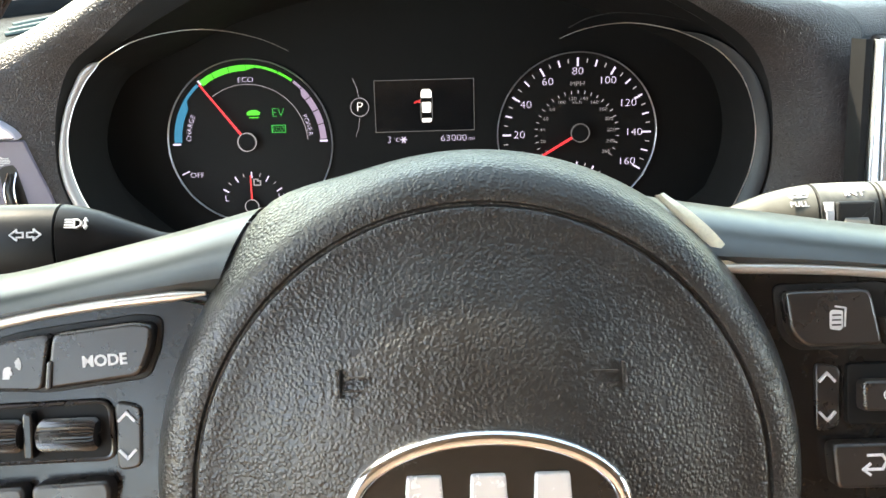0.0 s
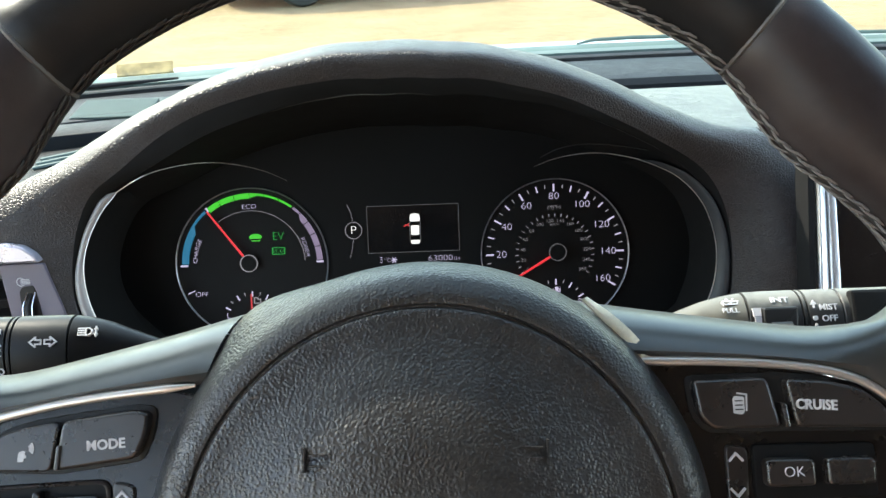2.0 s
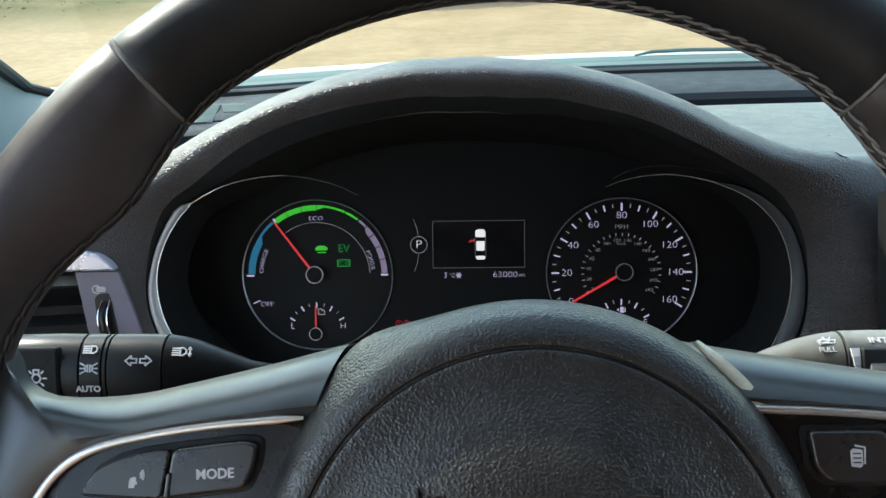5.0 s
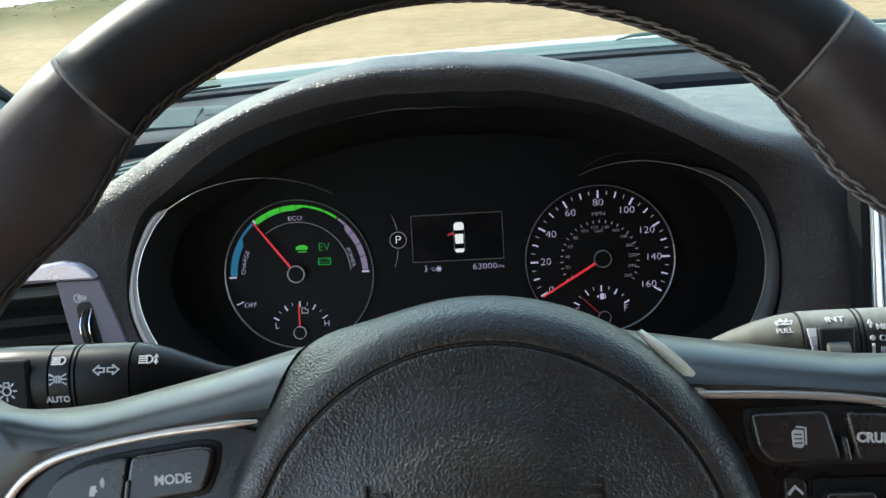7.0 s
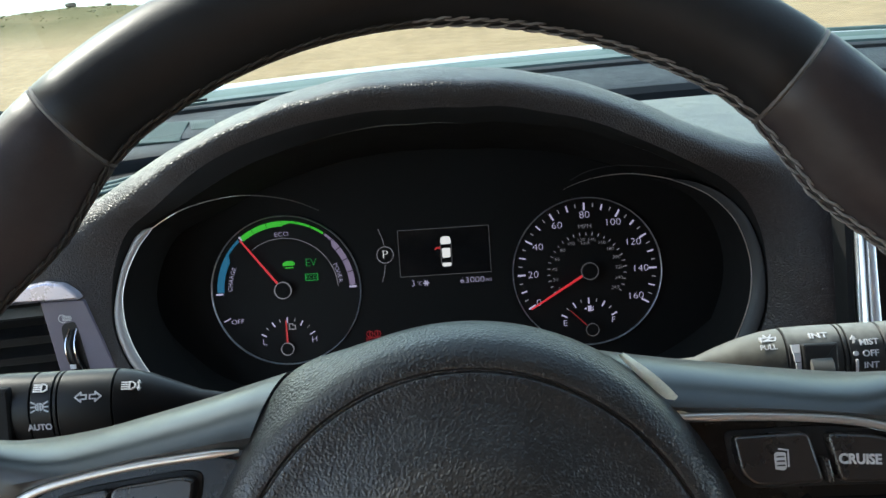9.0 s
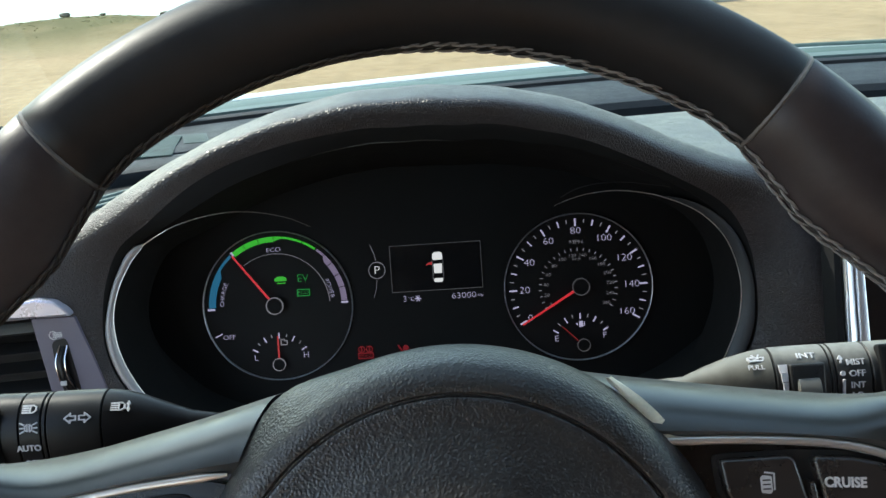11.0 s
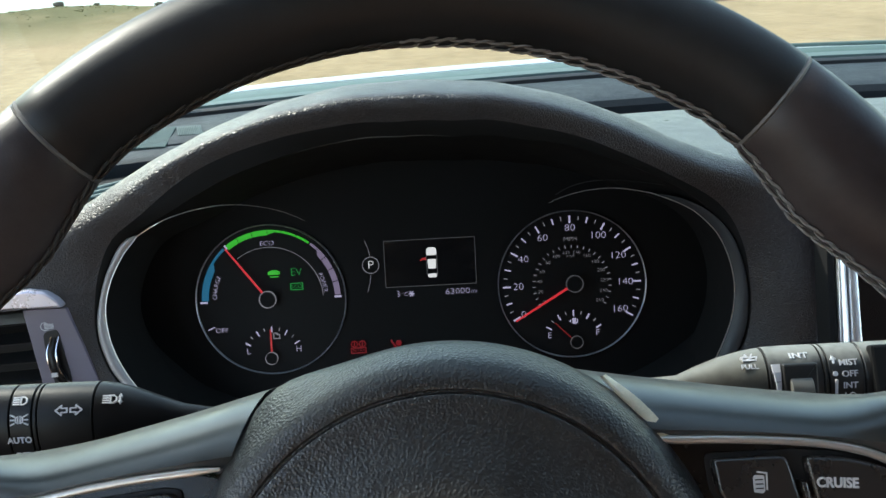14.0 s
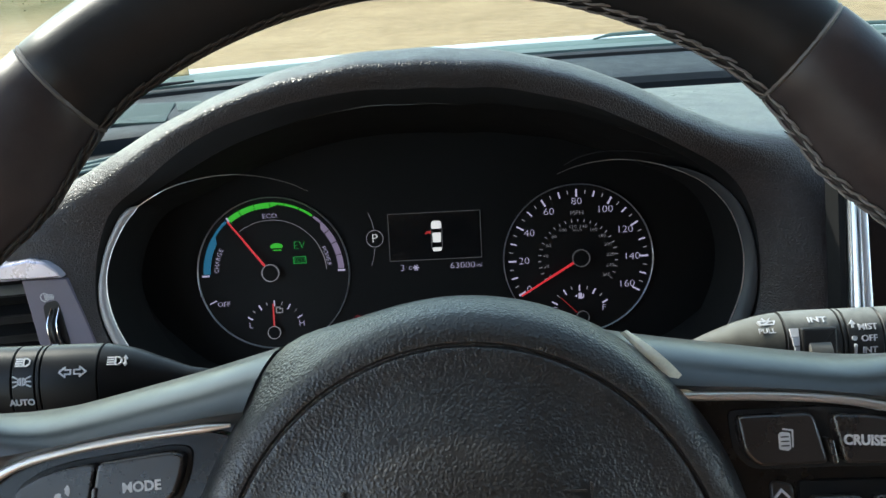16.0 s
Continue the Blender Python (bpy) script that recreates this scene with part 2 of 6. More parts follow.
def sand_material():
    m = bpy.data.materials.new("dry_sand")
    m.use_nodes = True
    nt = m.node_tree
    n, l = nt.nodes, nt.links
    b = n["Principled BSDF"]
    b.inputs["Roughness"].default_value = 0.95
    b.inputs["Specular IOR Level"].default_value = 0.1
    pos = n.new("ShaderNodeNewGeometry").outputs["Position"]
    big = n.new("ShaderNodeTexNoise")
    big.inputs["Scale"].default_value, big.inputs["Detail"].default_value = 0.55, 8
    small = n.new("ShaderNodeTexNoise")
    small.inputs["Scale"].default_value, small.inputs["Detail"].default_value = 9, 8
    patch = n.new("ShaderNodeTexNoise")
    patch.inputs["Scale"].default_value, patch.inputs["Detail"].default_value = 1.6, 6
    for t in (big, small, patch):
        l.new(pos, t.inputs["Vector"])
    ramp = n.new("ShaderNodeValToRGB")
    ramp.color_ramp.elements[0].position, ramp.color_ramp.elements[0].color = 0.3, (0.33, 0.225, 0.13, 1)
    ramp.color_ramp.elements[1].position, ramp.color_ramp.elements[1].color = 0.7, (0.50, 0.352, 0.212, 1)
    mx = n.new("ShaderNodeMath")
    mx.operation = "MULTIPLY_ADD"
    mx.inputs[1].default_value = 0.55
    l.new(small.outputs["Fac"], mx.inputs[0])
    half = n.new("ShaderNodeMath")
    half.operation = "MULTIPLY"
    half.inputs[1].default_value = 0.5
    l.new(big.outputs["Fac"], half.inputs[0]), l.new(half.outputs[0], mx.inputs[2])
    tone = n.new("ShaderNodeMath")
    tone.operation = "MULTIPLY_ADD"
    tone.inputs[1].default_value = 0.5
    shift = n.new("ShaderNodeMath")
    shift.operation = "SUBTRACT"
    shift.inputs[1].default_value = 0.25
    l.new(patch.outputs["Fac"], tone.inputs[0]), l.new(mx.outputs[0], tone.inputs[2])
    l.new(tone.outputs[0], shift.inputs[0]), l.new(shift.outputs[0], ramp.inputs["Fac"])
    # scrubby brown-green soil along the edge of the bluff
    sep = n.new("ShaderNodeSeparateXYZ")
    l.new(pos, sep.inputs[0])
    edge = n.new("ShaderNodeMapRange")
    edge.inputs["From Min"].default_value, edge.inputs["From Max"].default_value = 8.0, 10.2
    l.new(sep.outputs["Y"], edge.inputs["Value"])
    side = n.new("ShaderNodeMapRange")
    side.inputs["From Min"].default_value, side.inputs["From Max"].default_value = -1.9, -4.2
    l.new(sep.outputs["X"], side.inputs["Value"])
    both = n.new("ShaderNodeMath")
    both.operation = "MULTIPLY"
    l.new(edge.outputs[0], both.inputs[0]), l.new(side.outputs[0], both.inputs[1])
    scr = n.new("ShaderNodeMapRange")
    scr.inputs["From Min"].default_value, scr.inputs["From Max"].default_value = 0.1, 0.5
    l.new(big.outputs["Fac"], scr.inputs["Value"])
    fac = n.new("ShaderNodeMath")
    fac.operation = "MULTIPLY"
    l.new(both.outputs[0], fac.inputs[0]), l.new(scr.outputs[0], fac.inputs[1])
    mixc = n.new("ShaderNodeMixRGB")
    mixc.inputs[2].default_value = (0.16, 0.135, 0.065, 1)
    l.new(fac.outputs[0], mixc.inputs[0]), l.new(ramp.outputs[0], mixc.inputs[1])
    l.new(mixc.outputs[0], b.inputs["Base Color"])
    bump = n.new("ShaderNodeBump")
    bump.inputs["Strength"].default_value, bump.inputs["Distance"].default_value = 0.8, 0.03
    l.new(small.outputs["Fac"], bump.inputs["Height"]), l.new(bump.outputs[0], b.inputs["Normal"])
    return m


def water_material():
    m = bpy.data.materials.new("pale_sea")
    m.use_nodes = True
    nt = m.node_tree
    b = nt.nodes["Principled BSDF"]
    b.inputs["Base Color"].default_value = (0.16, 0.24, 0.26, 1)
    b.inputs["Roughness"].default_value = 0.22
    w = nt.nodes.new("ShaderNodeTexNoise")
    w.inputs["Scale"].default_value, w.inputs["Detail"].default_value = 0.5, 6
    pos = nt.nodes.new("ShaderNodeNewGeometry")
    bump = nt.nodes.new("ShaderNodeBump")
    bump.inputs["Strength"].default_value, bump.inputs["Distance"].default_value = 0.6, 0.25
    nt.links.new(pos.outputs["Position"], w.inputs["Vector"])
    nt.links.new(w.outputs["Fac"], bump.inputs["Height"]), nt.links.new(bump.outputs[0], b.inputs["Normal"])
    return m


def glass_material():
    """Thin clear glass: lets light straight through, with a faint green tint, and mirrors at grazing angles."""
    m = bpy.data.materials.new("tinted_windscreen")
    m.use_nodes = True
    n, l = m.node_tree.nodes, m.node_tree.links
    n.remove(n["Principled BSDF"])
    clear, gloss, mix, fres = n.new("ShaderNodeBsdfTransparent"), n.new("ShaderNodeBsdfGlossy"), n.new("ShaderNodeMixShader"), n.new("ShaderNodeFresnel")
    clear.inputs["Color"].default_value = (0.67, 0.755, 0.69, 1)
    gloss.inputs["Roughness"].default_value = 0.02
    fres.inputs["IOR"].default_value = 1.2
    l.new(fres.outputs[0], mix.inputs["Fac"]), l.new(clear.outputs[0], mix.inputs[1]), l.new(gloss.outputs[0], mix.inputs[2])
    l.new(mix.outputs[0], n["Material Output"].inputs["Surface"])
    return m


SAND, WATER, GLASS = sand_material(), water_material(), glass_material()


# ---------------------------------------------------------------- mesh helpers
def obj(name, bm, mat, smooth=True, auto=40):
    bmesh.ops.recalc_face_normals(bm, faces=bm.faces)
    me = bpy.data.meshes.new(name)
    if smooth:
        lim = radians(auto)
        for f in bm.faces:
            f.smooth = len(f.verts) <= 4
        for e in bm.edges:
            if len(e.link_faces) == 2 and e.calc_face_angle(0) > lim:
                e.smooth = False
    bm.to_mesh(me)
    bm.free()
    me.materials.append(mat)
    return new(name, me)


def part(name, bm, mat, parent, label="", local=None, smooth=True):
    ob = obj(name, bm, mat, smooth)
    ob.parent = parent
    if local is not None:
        ob.matrix_basis = local
    if label:
        tagged(ob, label)
    return ob


def thing(name, m, label, category, group="", kind=""):
    ob = new(name)
    ob.empty_display_size = 0.02
    ob.matrix_world = m
    return tagged(ob, label, category, group, kind)


def grid_faces(bm, rows, close_u=False, close_v=False):
    """Skins rows of vertex places (all rows of one length)."""
    vs = [[bm.verts.new(p) for p in r] for r in rows]
    nr, nc = len(vs), len(vs[0])
    for i in range(nr if close_v else nr - 1):
        for j in range(nc if close_u else nc - 1):
            quad = [vs[i][j], vs[i][(j + 1) % nc], vs[(i + 1) % nr][(j + 1) % nc], vs[(i + 1) % nr][j]]
            bm.faces.new(quad)
    return vs


def rounded(pts, r, n=4):
    """The polygon with its corners rounded."""
    out, k = [], len(pts)
    for i in range(k):
        a, b, c = Vector(pts[i - 1]), Vector(pts[i]), Vector(pts[(i + 1) % k])
        d1, d2 = (a - b), (c - b)
        rr = min(r, d1.length * 0.45, d2.length * 0.45)
        p, q = b + d1.normalized() * rr, b + d2.normalized() * rr
        for s in range(n + 1):
            t = s / n
            out.append(tuple((1 - t) ** 2 * p + 2 * t * (1 - t) * b + t * t * q))
    return out


def inset(pts, d):
    """The polygon with each corner moved inwards by d (counter-clockwise or clockwise)."""
    k = len(pts)
    area = sum(pts[i - 1][0] * pts[i][1] - pts[i][0] * pts[i - 1][1] for i in range(k))
    s = 1 if area > 0 else -1
    out = []
    for i in range(k):
        a, b, c = Vector(pts[i - 1]), Vector(pts[i]), Vector(pts[(i + 1) % k])
        n1 = Vector((-(b - a).y, (b - a).x)).normalized() * s
        n2 = Vector((-(c - b).y, (c - b).x)).normalized() * s
        h = n1 + n2
        if h.length < 1e-6:
            h = n1
        h.normalize()
        out.append(tuple(b + h * d / max(h.dot(n1), 0.5)))
    return out


def prism(bm, pts, z0, z1, bev=0.0, steps=2):
    """A slab over a polygon in the xy plane, its upper rim rounded by bev."""
    rings = [[(x, y, z0) for x, y in pts]]
    if bev:
        for s in range(steps + 1):
            a = math.pi / 2 * s / steps
            q = inset(pts, bev * (1 - math.cos(a)))
            rings.append([(x, y, z1 - bev + bev * math.sin(a)) for x, y in q])
    else:
        rings.append([(x, y, z1) for x, y in pts])
    vs = grid_faces(bm, rings, close_u=True)
    bm.faces.new(vs[-1])
    bm.faces.new(list(reversed(vs[0])))


def boxy(bm, c, s, bev=0.0):
    x, y = s[0] / 2, s[1] / 2
    pts = [(c[0] - x, c[1] - y), (c[0] + x, c[1] - y), (c[0] + x, c[1] + y), (c[0] - x, c[1] + y)]
    if bev:
        pts = rounded(pts, bev, 3)
    prism(bm, pts, c[2] - s[2] / 2, c[2] + s[2] / 2, bev)


def tube(bm, pts, r, seg=8, closed=False, flat=1.0, up=Vector((0, 0, 1))):
    """A round or flattened bar along points; r is a number or one for each point."""
    P = [Vector(p) for p in pts]
    k = len(P)
    rows = []
    for i, p in enumerate(P):
        a = P[i - 1] if (i or closed) else p
        b = P[(i + 1) % k] if (i < k - 1 or closed) else p
        t = (b - a).normalized()
        side = t.cross(up)
        if side.length < 1e-6:
            side = t.cross(Vector((1, 0, 0)))
        side.normalize()
        nn = side.cross(t).normalized()
        rad = r[i] if isinstance(r, (list, tuple)) else r
        rows.append([tuple(p + side * math.cos(2 * math.pi * s / seg) * rad + nn * math.sin(2 * math.pi * s / seg) * rad * flat) for s in range(seg)])
    vs = grid_faces(bm, rows, close_u=True, close_v=closed)
    if not closed:
        bm.faces.new(vs[0])
        bm.faces.new(list(reversed(vs[-1])))


def lathe(bm, profile, seg=32, axis="z", cx=0.0, cy=0.0, a0=0.0, a1=2 * math.pi):
    """Turns (radius, height) pairs about an axis."""
    full = abs(a1 - a0 - 2 * math.pi) < 1e-6
    rows = []
    for r, h in profile:
        row = []
        for s in range(seg if full else seg + 1):
            a = a0 + (a1 - a0) * s / seg
            x, y = math.cos(a) * max(r, 1e-6), math.sin(a) * max(r, 1e-6)
            row.append((cx + x, cy + y, h) if axis == "z" else (h, cx + x, cy + y))
        rows.append(row)
    grid_faces(bm, rows, close_u=full)
    bmesh.ops.remove_doubles(bm, verts=bm.verts, dist=1e-6)


def polar(pts, rounds=30):
    """Interpolates places (u, v, w...) by their direction from the middle."""
    arr = sorted(((math.atan2(p[1], p[0]), p) for p in pts), key=lambda e: e[0])
    ang = [a for a, _ in arr]
    ang = [ang[-1] - 2 * math.pi] + ang + [ang[0] + 2 * math.pi]
    ps = [arr[-1][1]] + [p for _, p in arr] + [arr[0][1]]
    rad = [math.hypot(p[0], p[1]) for p in ps]
    ww = [p[2] for p in ps]

    fine = [-math.pi + 2 * math.pi * i / 720 for i in range(720)]
    rr, wv = np.interp(fine, ang, rad), np.interp(fine, ang, ww)
    for _ in range(rounds):
        rr = (np.roll(rr, 1) + 2 * rr + np.roll(rr, -1)) / 4
        wv = (np.roll(wv, 1) + 2 * wv + np.roll(wv, -1)) / 4

    def at(a):
        k = (a + math.pi) / (2 * math.pi) * 720
        i, t = int(k) % 720, k - int(k)
        r, w = float(rr[i] * (1 - t) + rr[(i + 1) % 720] * t), float(wv[i] * (1 - t) + wv[(i + 1) % 720] * t)
        return (math.cos(a) * r, math.sin(a) * r, w)
    return at


def curve(pts, n):
    """n places along a smooth line through the points (any dimension)."""
    P = [np.array(p, float) for p in pts]
    P = [2 * P[0] - P[1]] + P + [2 * P[-1] - P[-2]]
    d = [0.0]
    for i in range(2, len(P) - 1):
        d.append(d[-1] + float(np.linalg.norm(P[i] - P[i - 1])))
    out = []
    for s in range(n):
        x = d[-1] * s / (n - 1)
        i = min(max(int(np.searchsorted(d, x, side="right")) - 1, 0), len(d) - 2)
        t = (x - d[i]) / (d[i + 1] - d[i])
        p0, p1, p2, p3 = P[i], P[i + 1], P[i + 2], P[i + 3]
        out.append(tuple(0.5 * (2 * p1 + (p2 - p0) * t + (2 * p0 - 5 * p1 + 4 * p2 - p3) * t * t + (3 * p1 - p0 - 3 * p2 + p3) * t ** 3)))
    return out


def arc(cx, cy, r, a0, a1, n, z=0.0):
    """Places on an arc; degrees clockwise from the top."""
    return [(cx + r * math.sin(radians(a0 + (a1 - a0) * i / (n - 1))), cy + r * math.cos(radians(a0 + (a1 - a0) * i / (n - 1))), z) for i in range(n)]


def band(bm, cx, cy, a0, a1, r_in, r_out, z0, z1, n=24):
    """A flat strip along an arc; r_in and r_out are numbers or pairs (start, end)."""
    def rr(r, t):
        return r[0] + (r[1] - r[0]) * t if isinstance(r, tuple) else r
    rows = []
    for i in range(n):
        t = i / (n - 1)
        a = radians(a0 + (a1 - a0) * t)
        s, c = math.sin(a), math.cos(a)
        ri, ro = rr(r_in, t), rr(r_out, t)
        rows.append([(cx + ri * s, cy + ri * c, z0), (cx + ri * s, cy + ri * c, z1), (cx + ro * s, cy + ro * c, z1), (cx + ro * s, cy + ro * c, z0)])
    vs = grid_faces(bm, rows, close_u=True)
    bm.faces.new(vs[0]), bm.faces.new(list(reversed(vs[-1])))


def strokes(bm, lines, width, z0, z1):
    """Thin raised strokes along polylines in the xy plane."""
    for ln in lines:
        for (x0, y0), (x1, y1) in zip(ln, ln[1:]):
            d = Vector((x1 - x0, y1 - y0))
            if d.length < 1e-9:
                continue
            d.normalize()
            e, s = d * width * 0.4, Vector((-d.y, d.x)) * width / 2
            a, b = Vector((x0, y0)) - e, Vector((x1, y1)) + e
            prism(bm, [tuple(a - s), tuple(b - s), tuple(b + s), tuple(a + s)], z0, z1)


def words(name, text, size, mat, parent, local, depth=0.00015, label="", squeeze=1.0, bold=0.0):
    """Raised lettering in the built-in font, centred on its place; size: height of a capital."""
    cu = bpy.data.curves.new(name, "FONT")
    cu.body, cu.size, cu.extrude = text, size / 0.69, depth
    cu.align_x, cu.align_y = "CENTER", "CENTER"
    cu.resolution_u, cu.offset = 3, bold or -0.031 * size
    tmp = bpy.data.objects.new(name, cu)
    me = bpy.data.meshes.new_from_object(tmp)
    bpy.data.objects.remove(tmp), bpy.data.curves.remove(cu)
    me.name = name
    me.transform(Matrix.Diagonal((squeeze, 1, 1, 1)))
    me.materials.clear()
    me.materials.append(mat)
    ob = new(name, me)
    ob.parent = parent
    ob.matrix_basis = local
    if label:
        tagged(ob, label)
    return ob


def at2(x, y, z=0.0, turn=0.0):
    return pose(x, y, z, 0, 0, turn)


def frame_of(origin, lean, yaw=0.0):
    """Local x to the right, y up along a face that leans back by so many degrees, z out of it towards the driver."""
    return pose(*origin, 0, 0, yaw) @ pose(0, 0, 0, 90 - lean, 0, 0)


MM = 0.001
M_CL = frame_of((0, 0, 0.95), 18)
M_WH = frame_of((0.0147, -0.3155, 1.02734), 30)


# ---------------------------------------------------------------- outdoors
def ground_height(x, y):
    edge = 11.6 + 0.5 * math.sin(x * 0.9) + 0.35 * math.sin(x * 2.3 + 1) if x < -3 else 11.7 + (x + 3) * 5
    berm = 0.12 * math.exp(-((y - edge + 1.2) / 1.0) ** 2) if x < 0 else 0
    t = min(max((y - edge) / 5.0, 0), 1)
    drop = -9 * t * t * (3 - 2 * t)
    far = 1.0 if y > 4 else 0.0
    bumps = far * (0.05 * noise.noise((x * 0.5, y * 0.5, 3)) + 0.02 * noise.noise((x * 1.7, y * 1.7, 8)))
    return berm + drop + bumps


def build_ground():
    xs = [-900, -300, -120, -60, -40] + [-30 + 0.5 * i for i in range(121)] + [40, 60, 120, 300, 900]
    ys = [-900, -300, -60, -20, -8, 0, 3, 4.5] + [5 + 0.4 * i for i in range(66)] + [34, 40, 60, 120, 300, 900, 2500]
    bm = bmesh.new()
    grid_faces(bm, [[(x, y, ground_height(x, y)) for x in xs] for y in ys])
    g = obj("ground", bm, SAND)
    tagged(g, "dry trampled sandy ground at the edge of a bluff", "ground", kind="structure")
    bm = bmesh.new()
    grid_faces(bm, [[(x, y, -6.0) for x in (-3000, -500, -50, 0, 50, 500, 3000)] for y in (-3000, 0, 13, 100, 500, 4500)])
    w = obj("water", bm, WATER)
    tagged(w, "calm pale blue sea beyond the bluff", "sea", kind="structure")


def build_scrub():
    bm = bmesh.new()
    rnd = random.Random(5)
    for _ in range(420):
        x = rnd.gauss(-6.6, 1.2)
        y = rnd.gauss(10.9, 0.5)
        if rnd.random() < 0.4:
            x, y = rnd.uniform(-9, -3.4), rnd.uniform(10.2, 11.6)
        z = ground_height(x, y) - 0.005
        h, a = rnd.uniform(0.008, 0.022), rnd.uniform(0, 6.28)
        for _ in range(4):
            a += 1.7
            dx, dy = math.cos(a) * 0.015, math.sin(a) * 0.015
            lx, ly = rnd.uniform(-0.05, 0.05), rnd.uniform(-0.05, 0.05)
            v = [bm.verts.new((x - dx, y - dy, z)), bm.verts.new((x + dx, y + dy, z)), bm.verts.new((x + lx, y + ly, z + h))]
            bm.faces.new(v)
    g = obj("scrub_grass", bm, GRASS, smooth=False)
    tagged(g, "low dry green-brown scrub along the bluff edge", "grass", kind="stuff")


def build_rock(name, x, y, r, mat, label, flat=0.6, seed=1):
    bm = bmesh.new()
    bmesh.ops.create_icosphere(bm, subdivisions=3, radius=r)
    for v in bm.verts:
        k = 1 + 0.35 * noise.noise(v.co * (1.6 / r) + Vector((seed * 7.1, 0, 0)))
        v.co = Vector((v.co.x * k * 1.3, v.co.y * k, v.co.z * k * flat))
    lo = min(v.co.z for v in bm.verts)
    o = obj(name, bm, mat)
    o.location = (x, y, ground_height(x, y) - lo * 0.75)
    return tagged(o, label, "rock", group="rocks on the bluff")


def build_car(name, m, paint, label):
    """A saloon car: nose towards +x, wheels on z = 0."""
    car = thing(name, m, label, "car")
    st = [(-2.35, 0.50, 0.62, 0.86, 0.62), (-2.28, 0.34, 0.80, 0.92, 0.74), (-1.9, 0.24, 0.98, 1.05, 0.86), (-1.2, 0.20, 1.0, 1.02, 0.90), (-0.2, 0.19, 0.98, 0.98, 0.91),
          (0.75, 0.19, 0.96, 0.98, 0.91), (1.4, 0.20, 0.90, 0.90, 0.90), (1.95, 0.22, 0.76, 0.84, 0.86), (2.25, 0.26, 0.66, 0.74, 0.76), (2.36, 0.34, 0.60, 0.66, 0.62)]
    bm = bmesh.new()
    rows = []
    for x, lo, sh, top, hw in st:
        rows.append([(x, -hw * 0.94, lo), (x, -hw, (lo + sh) / 2), (x, -hw * 0.985, sh), (x, -hw * 0.88, top - 0.02), (x, -hw * 0.5, top + 0.015), (x, 0, top + 0.03),
                     (x, hw * 0.5, top + 0.015), (x, hw * 0.88, top - 0.02), (x, hw * 0.985, sh), (x, hw, (lo + sh) / 2), (x, hw * 0.94, lo), (x, 0, lo - 0.01)])
    vs = grid_faces(bm, rows, close_u=True)
    bm.faces.new(vs[0]), bm.faces.new(list(reversed(vs[-1])))
    part("body", bm, paint, car)
    bm = bmesh.new()
    rows = []
    for x, z0, z1, hw in [(-1.75, 1.0, 1.04, 0.66), (-1.1, 0.98, 1.38, 0.60), (-0.4, 0.97, 1.46, 0.62), (0.2, 0.97, 1.42, 0.62), (1.1, 0.95, 0.98, 0.70)]:
        rows.append([(x, -0.82 if -1.3 < x < 1 else -0.74, z0), (x, -hw, z1 - 0.03), (x, -hw * 0.7, z1), (x, hw * 0.7, z1), (x, hw, z1 - 0.03), (x, 0.82 if -1.3 < x < 1 else 0.74, z0)])
    vs = grid_faces(bm, rows)
    part("windows", bm, CARGLASS, car, "dark glass cabin windows")
    bm = bmesh.new()
    rows = []
    for x, z1, hw in [(-1.1, 1.385, 0.60), (-0.4, 1.465, 0.62), (0.2, 1.425, 0.62)]:
        rows.append([(x, -hw, z1 - 0.025), (x, -hw * 0.7, z1 + 0.008), (x, hw * 0.7, z1 + 0.008), (x, hw, z1 - 0.025)])
    grid_faces(bm, rows)
    part("roof", bm, paint, car)
    for wx in (1.42, -1.38):
        for sy in (-1, 1):
            bm = bmesh.new()
            lathe(bm, [(0.20, -0.10), (0.31, -0.10), (0.335, -0.06), (0.335, 0.06), (0.31, 0.10), (0.20, 0.10)], 28)
            w = part("wheel", bm, TYRE, car, "", pose(wx, sy * 0.80, 0.335, 90, 0, 0))
            bm = bmesh.new()
            lathe(bm, [(0.0, -0.095), (0.05, -0.10), (0.19, -0.085), (0.205, -0.10), (0.205, 0.10), (0.19, 0.085), (0.05, 0.10), (0.0, 0.095)], 28)
            part("rim", bm, CHROME, w, "silver alloy rim")
    bm = bmesh.new()
    for i in range(5):
        boxy(bm, (0, 0.52 + i * 0.042, 0), (0.95 - 0.05 * abs(i - 2), 0.02, 0.03), 0.006)
    part("grille", bm, BRIGHT, car, "chrome slatted grille", pose(2.36, 0, 0, 90, 0, 90))
    bm = bmesh.new()
    boxy(bm, (0, 0.30, 0), (1.1, 0.12, 0.05), 0.02)
    part("lower_grille", bm, SEAL, car, "black lower grille", pose(2.35, 0, 0, 90, 0, 90))
    bm = bmesh.new()
    boxy(bm, (0, 0.42, 0), (0.50, 0.11, 0.03), 0.005)
    pl = part("number_plate", bm, MARK, car, "pale number plate with dark bars", pose(2.385, 0, 0, 90, 0, 90))
    bm = bmesh.new()
    for i in range(6):
        boxy(bm, (-0.19 + i * 0.075, 0.42, 0.016), (0.045, 0.06, 0.004))
    part("plate_bars", bm, SEAL, pl)
    for sy in (-1, 1):
        bm = bmesh.new()
        boxy(bm, (0, 0, 0), (0.30, 0.11, 0.10), 0.03)
        part("headlight", bm, LAMPGLASS, car, "clear headlight", pose(2.22, sy * 0.60, 0.66, 90, 0, 90 + sy * 25))
    return car


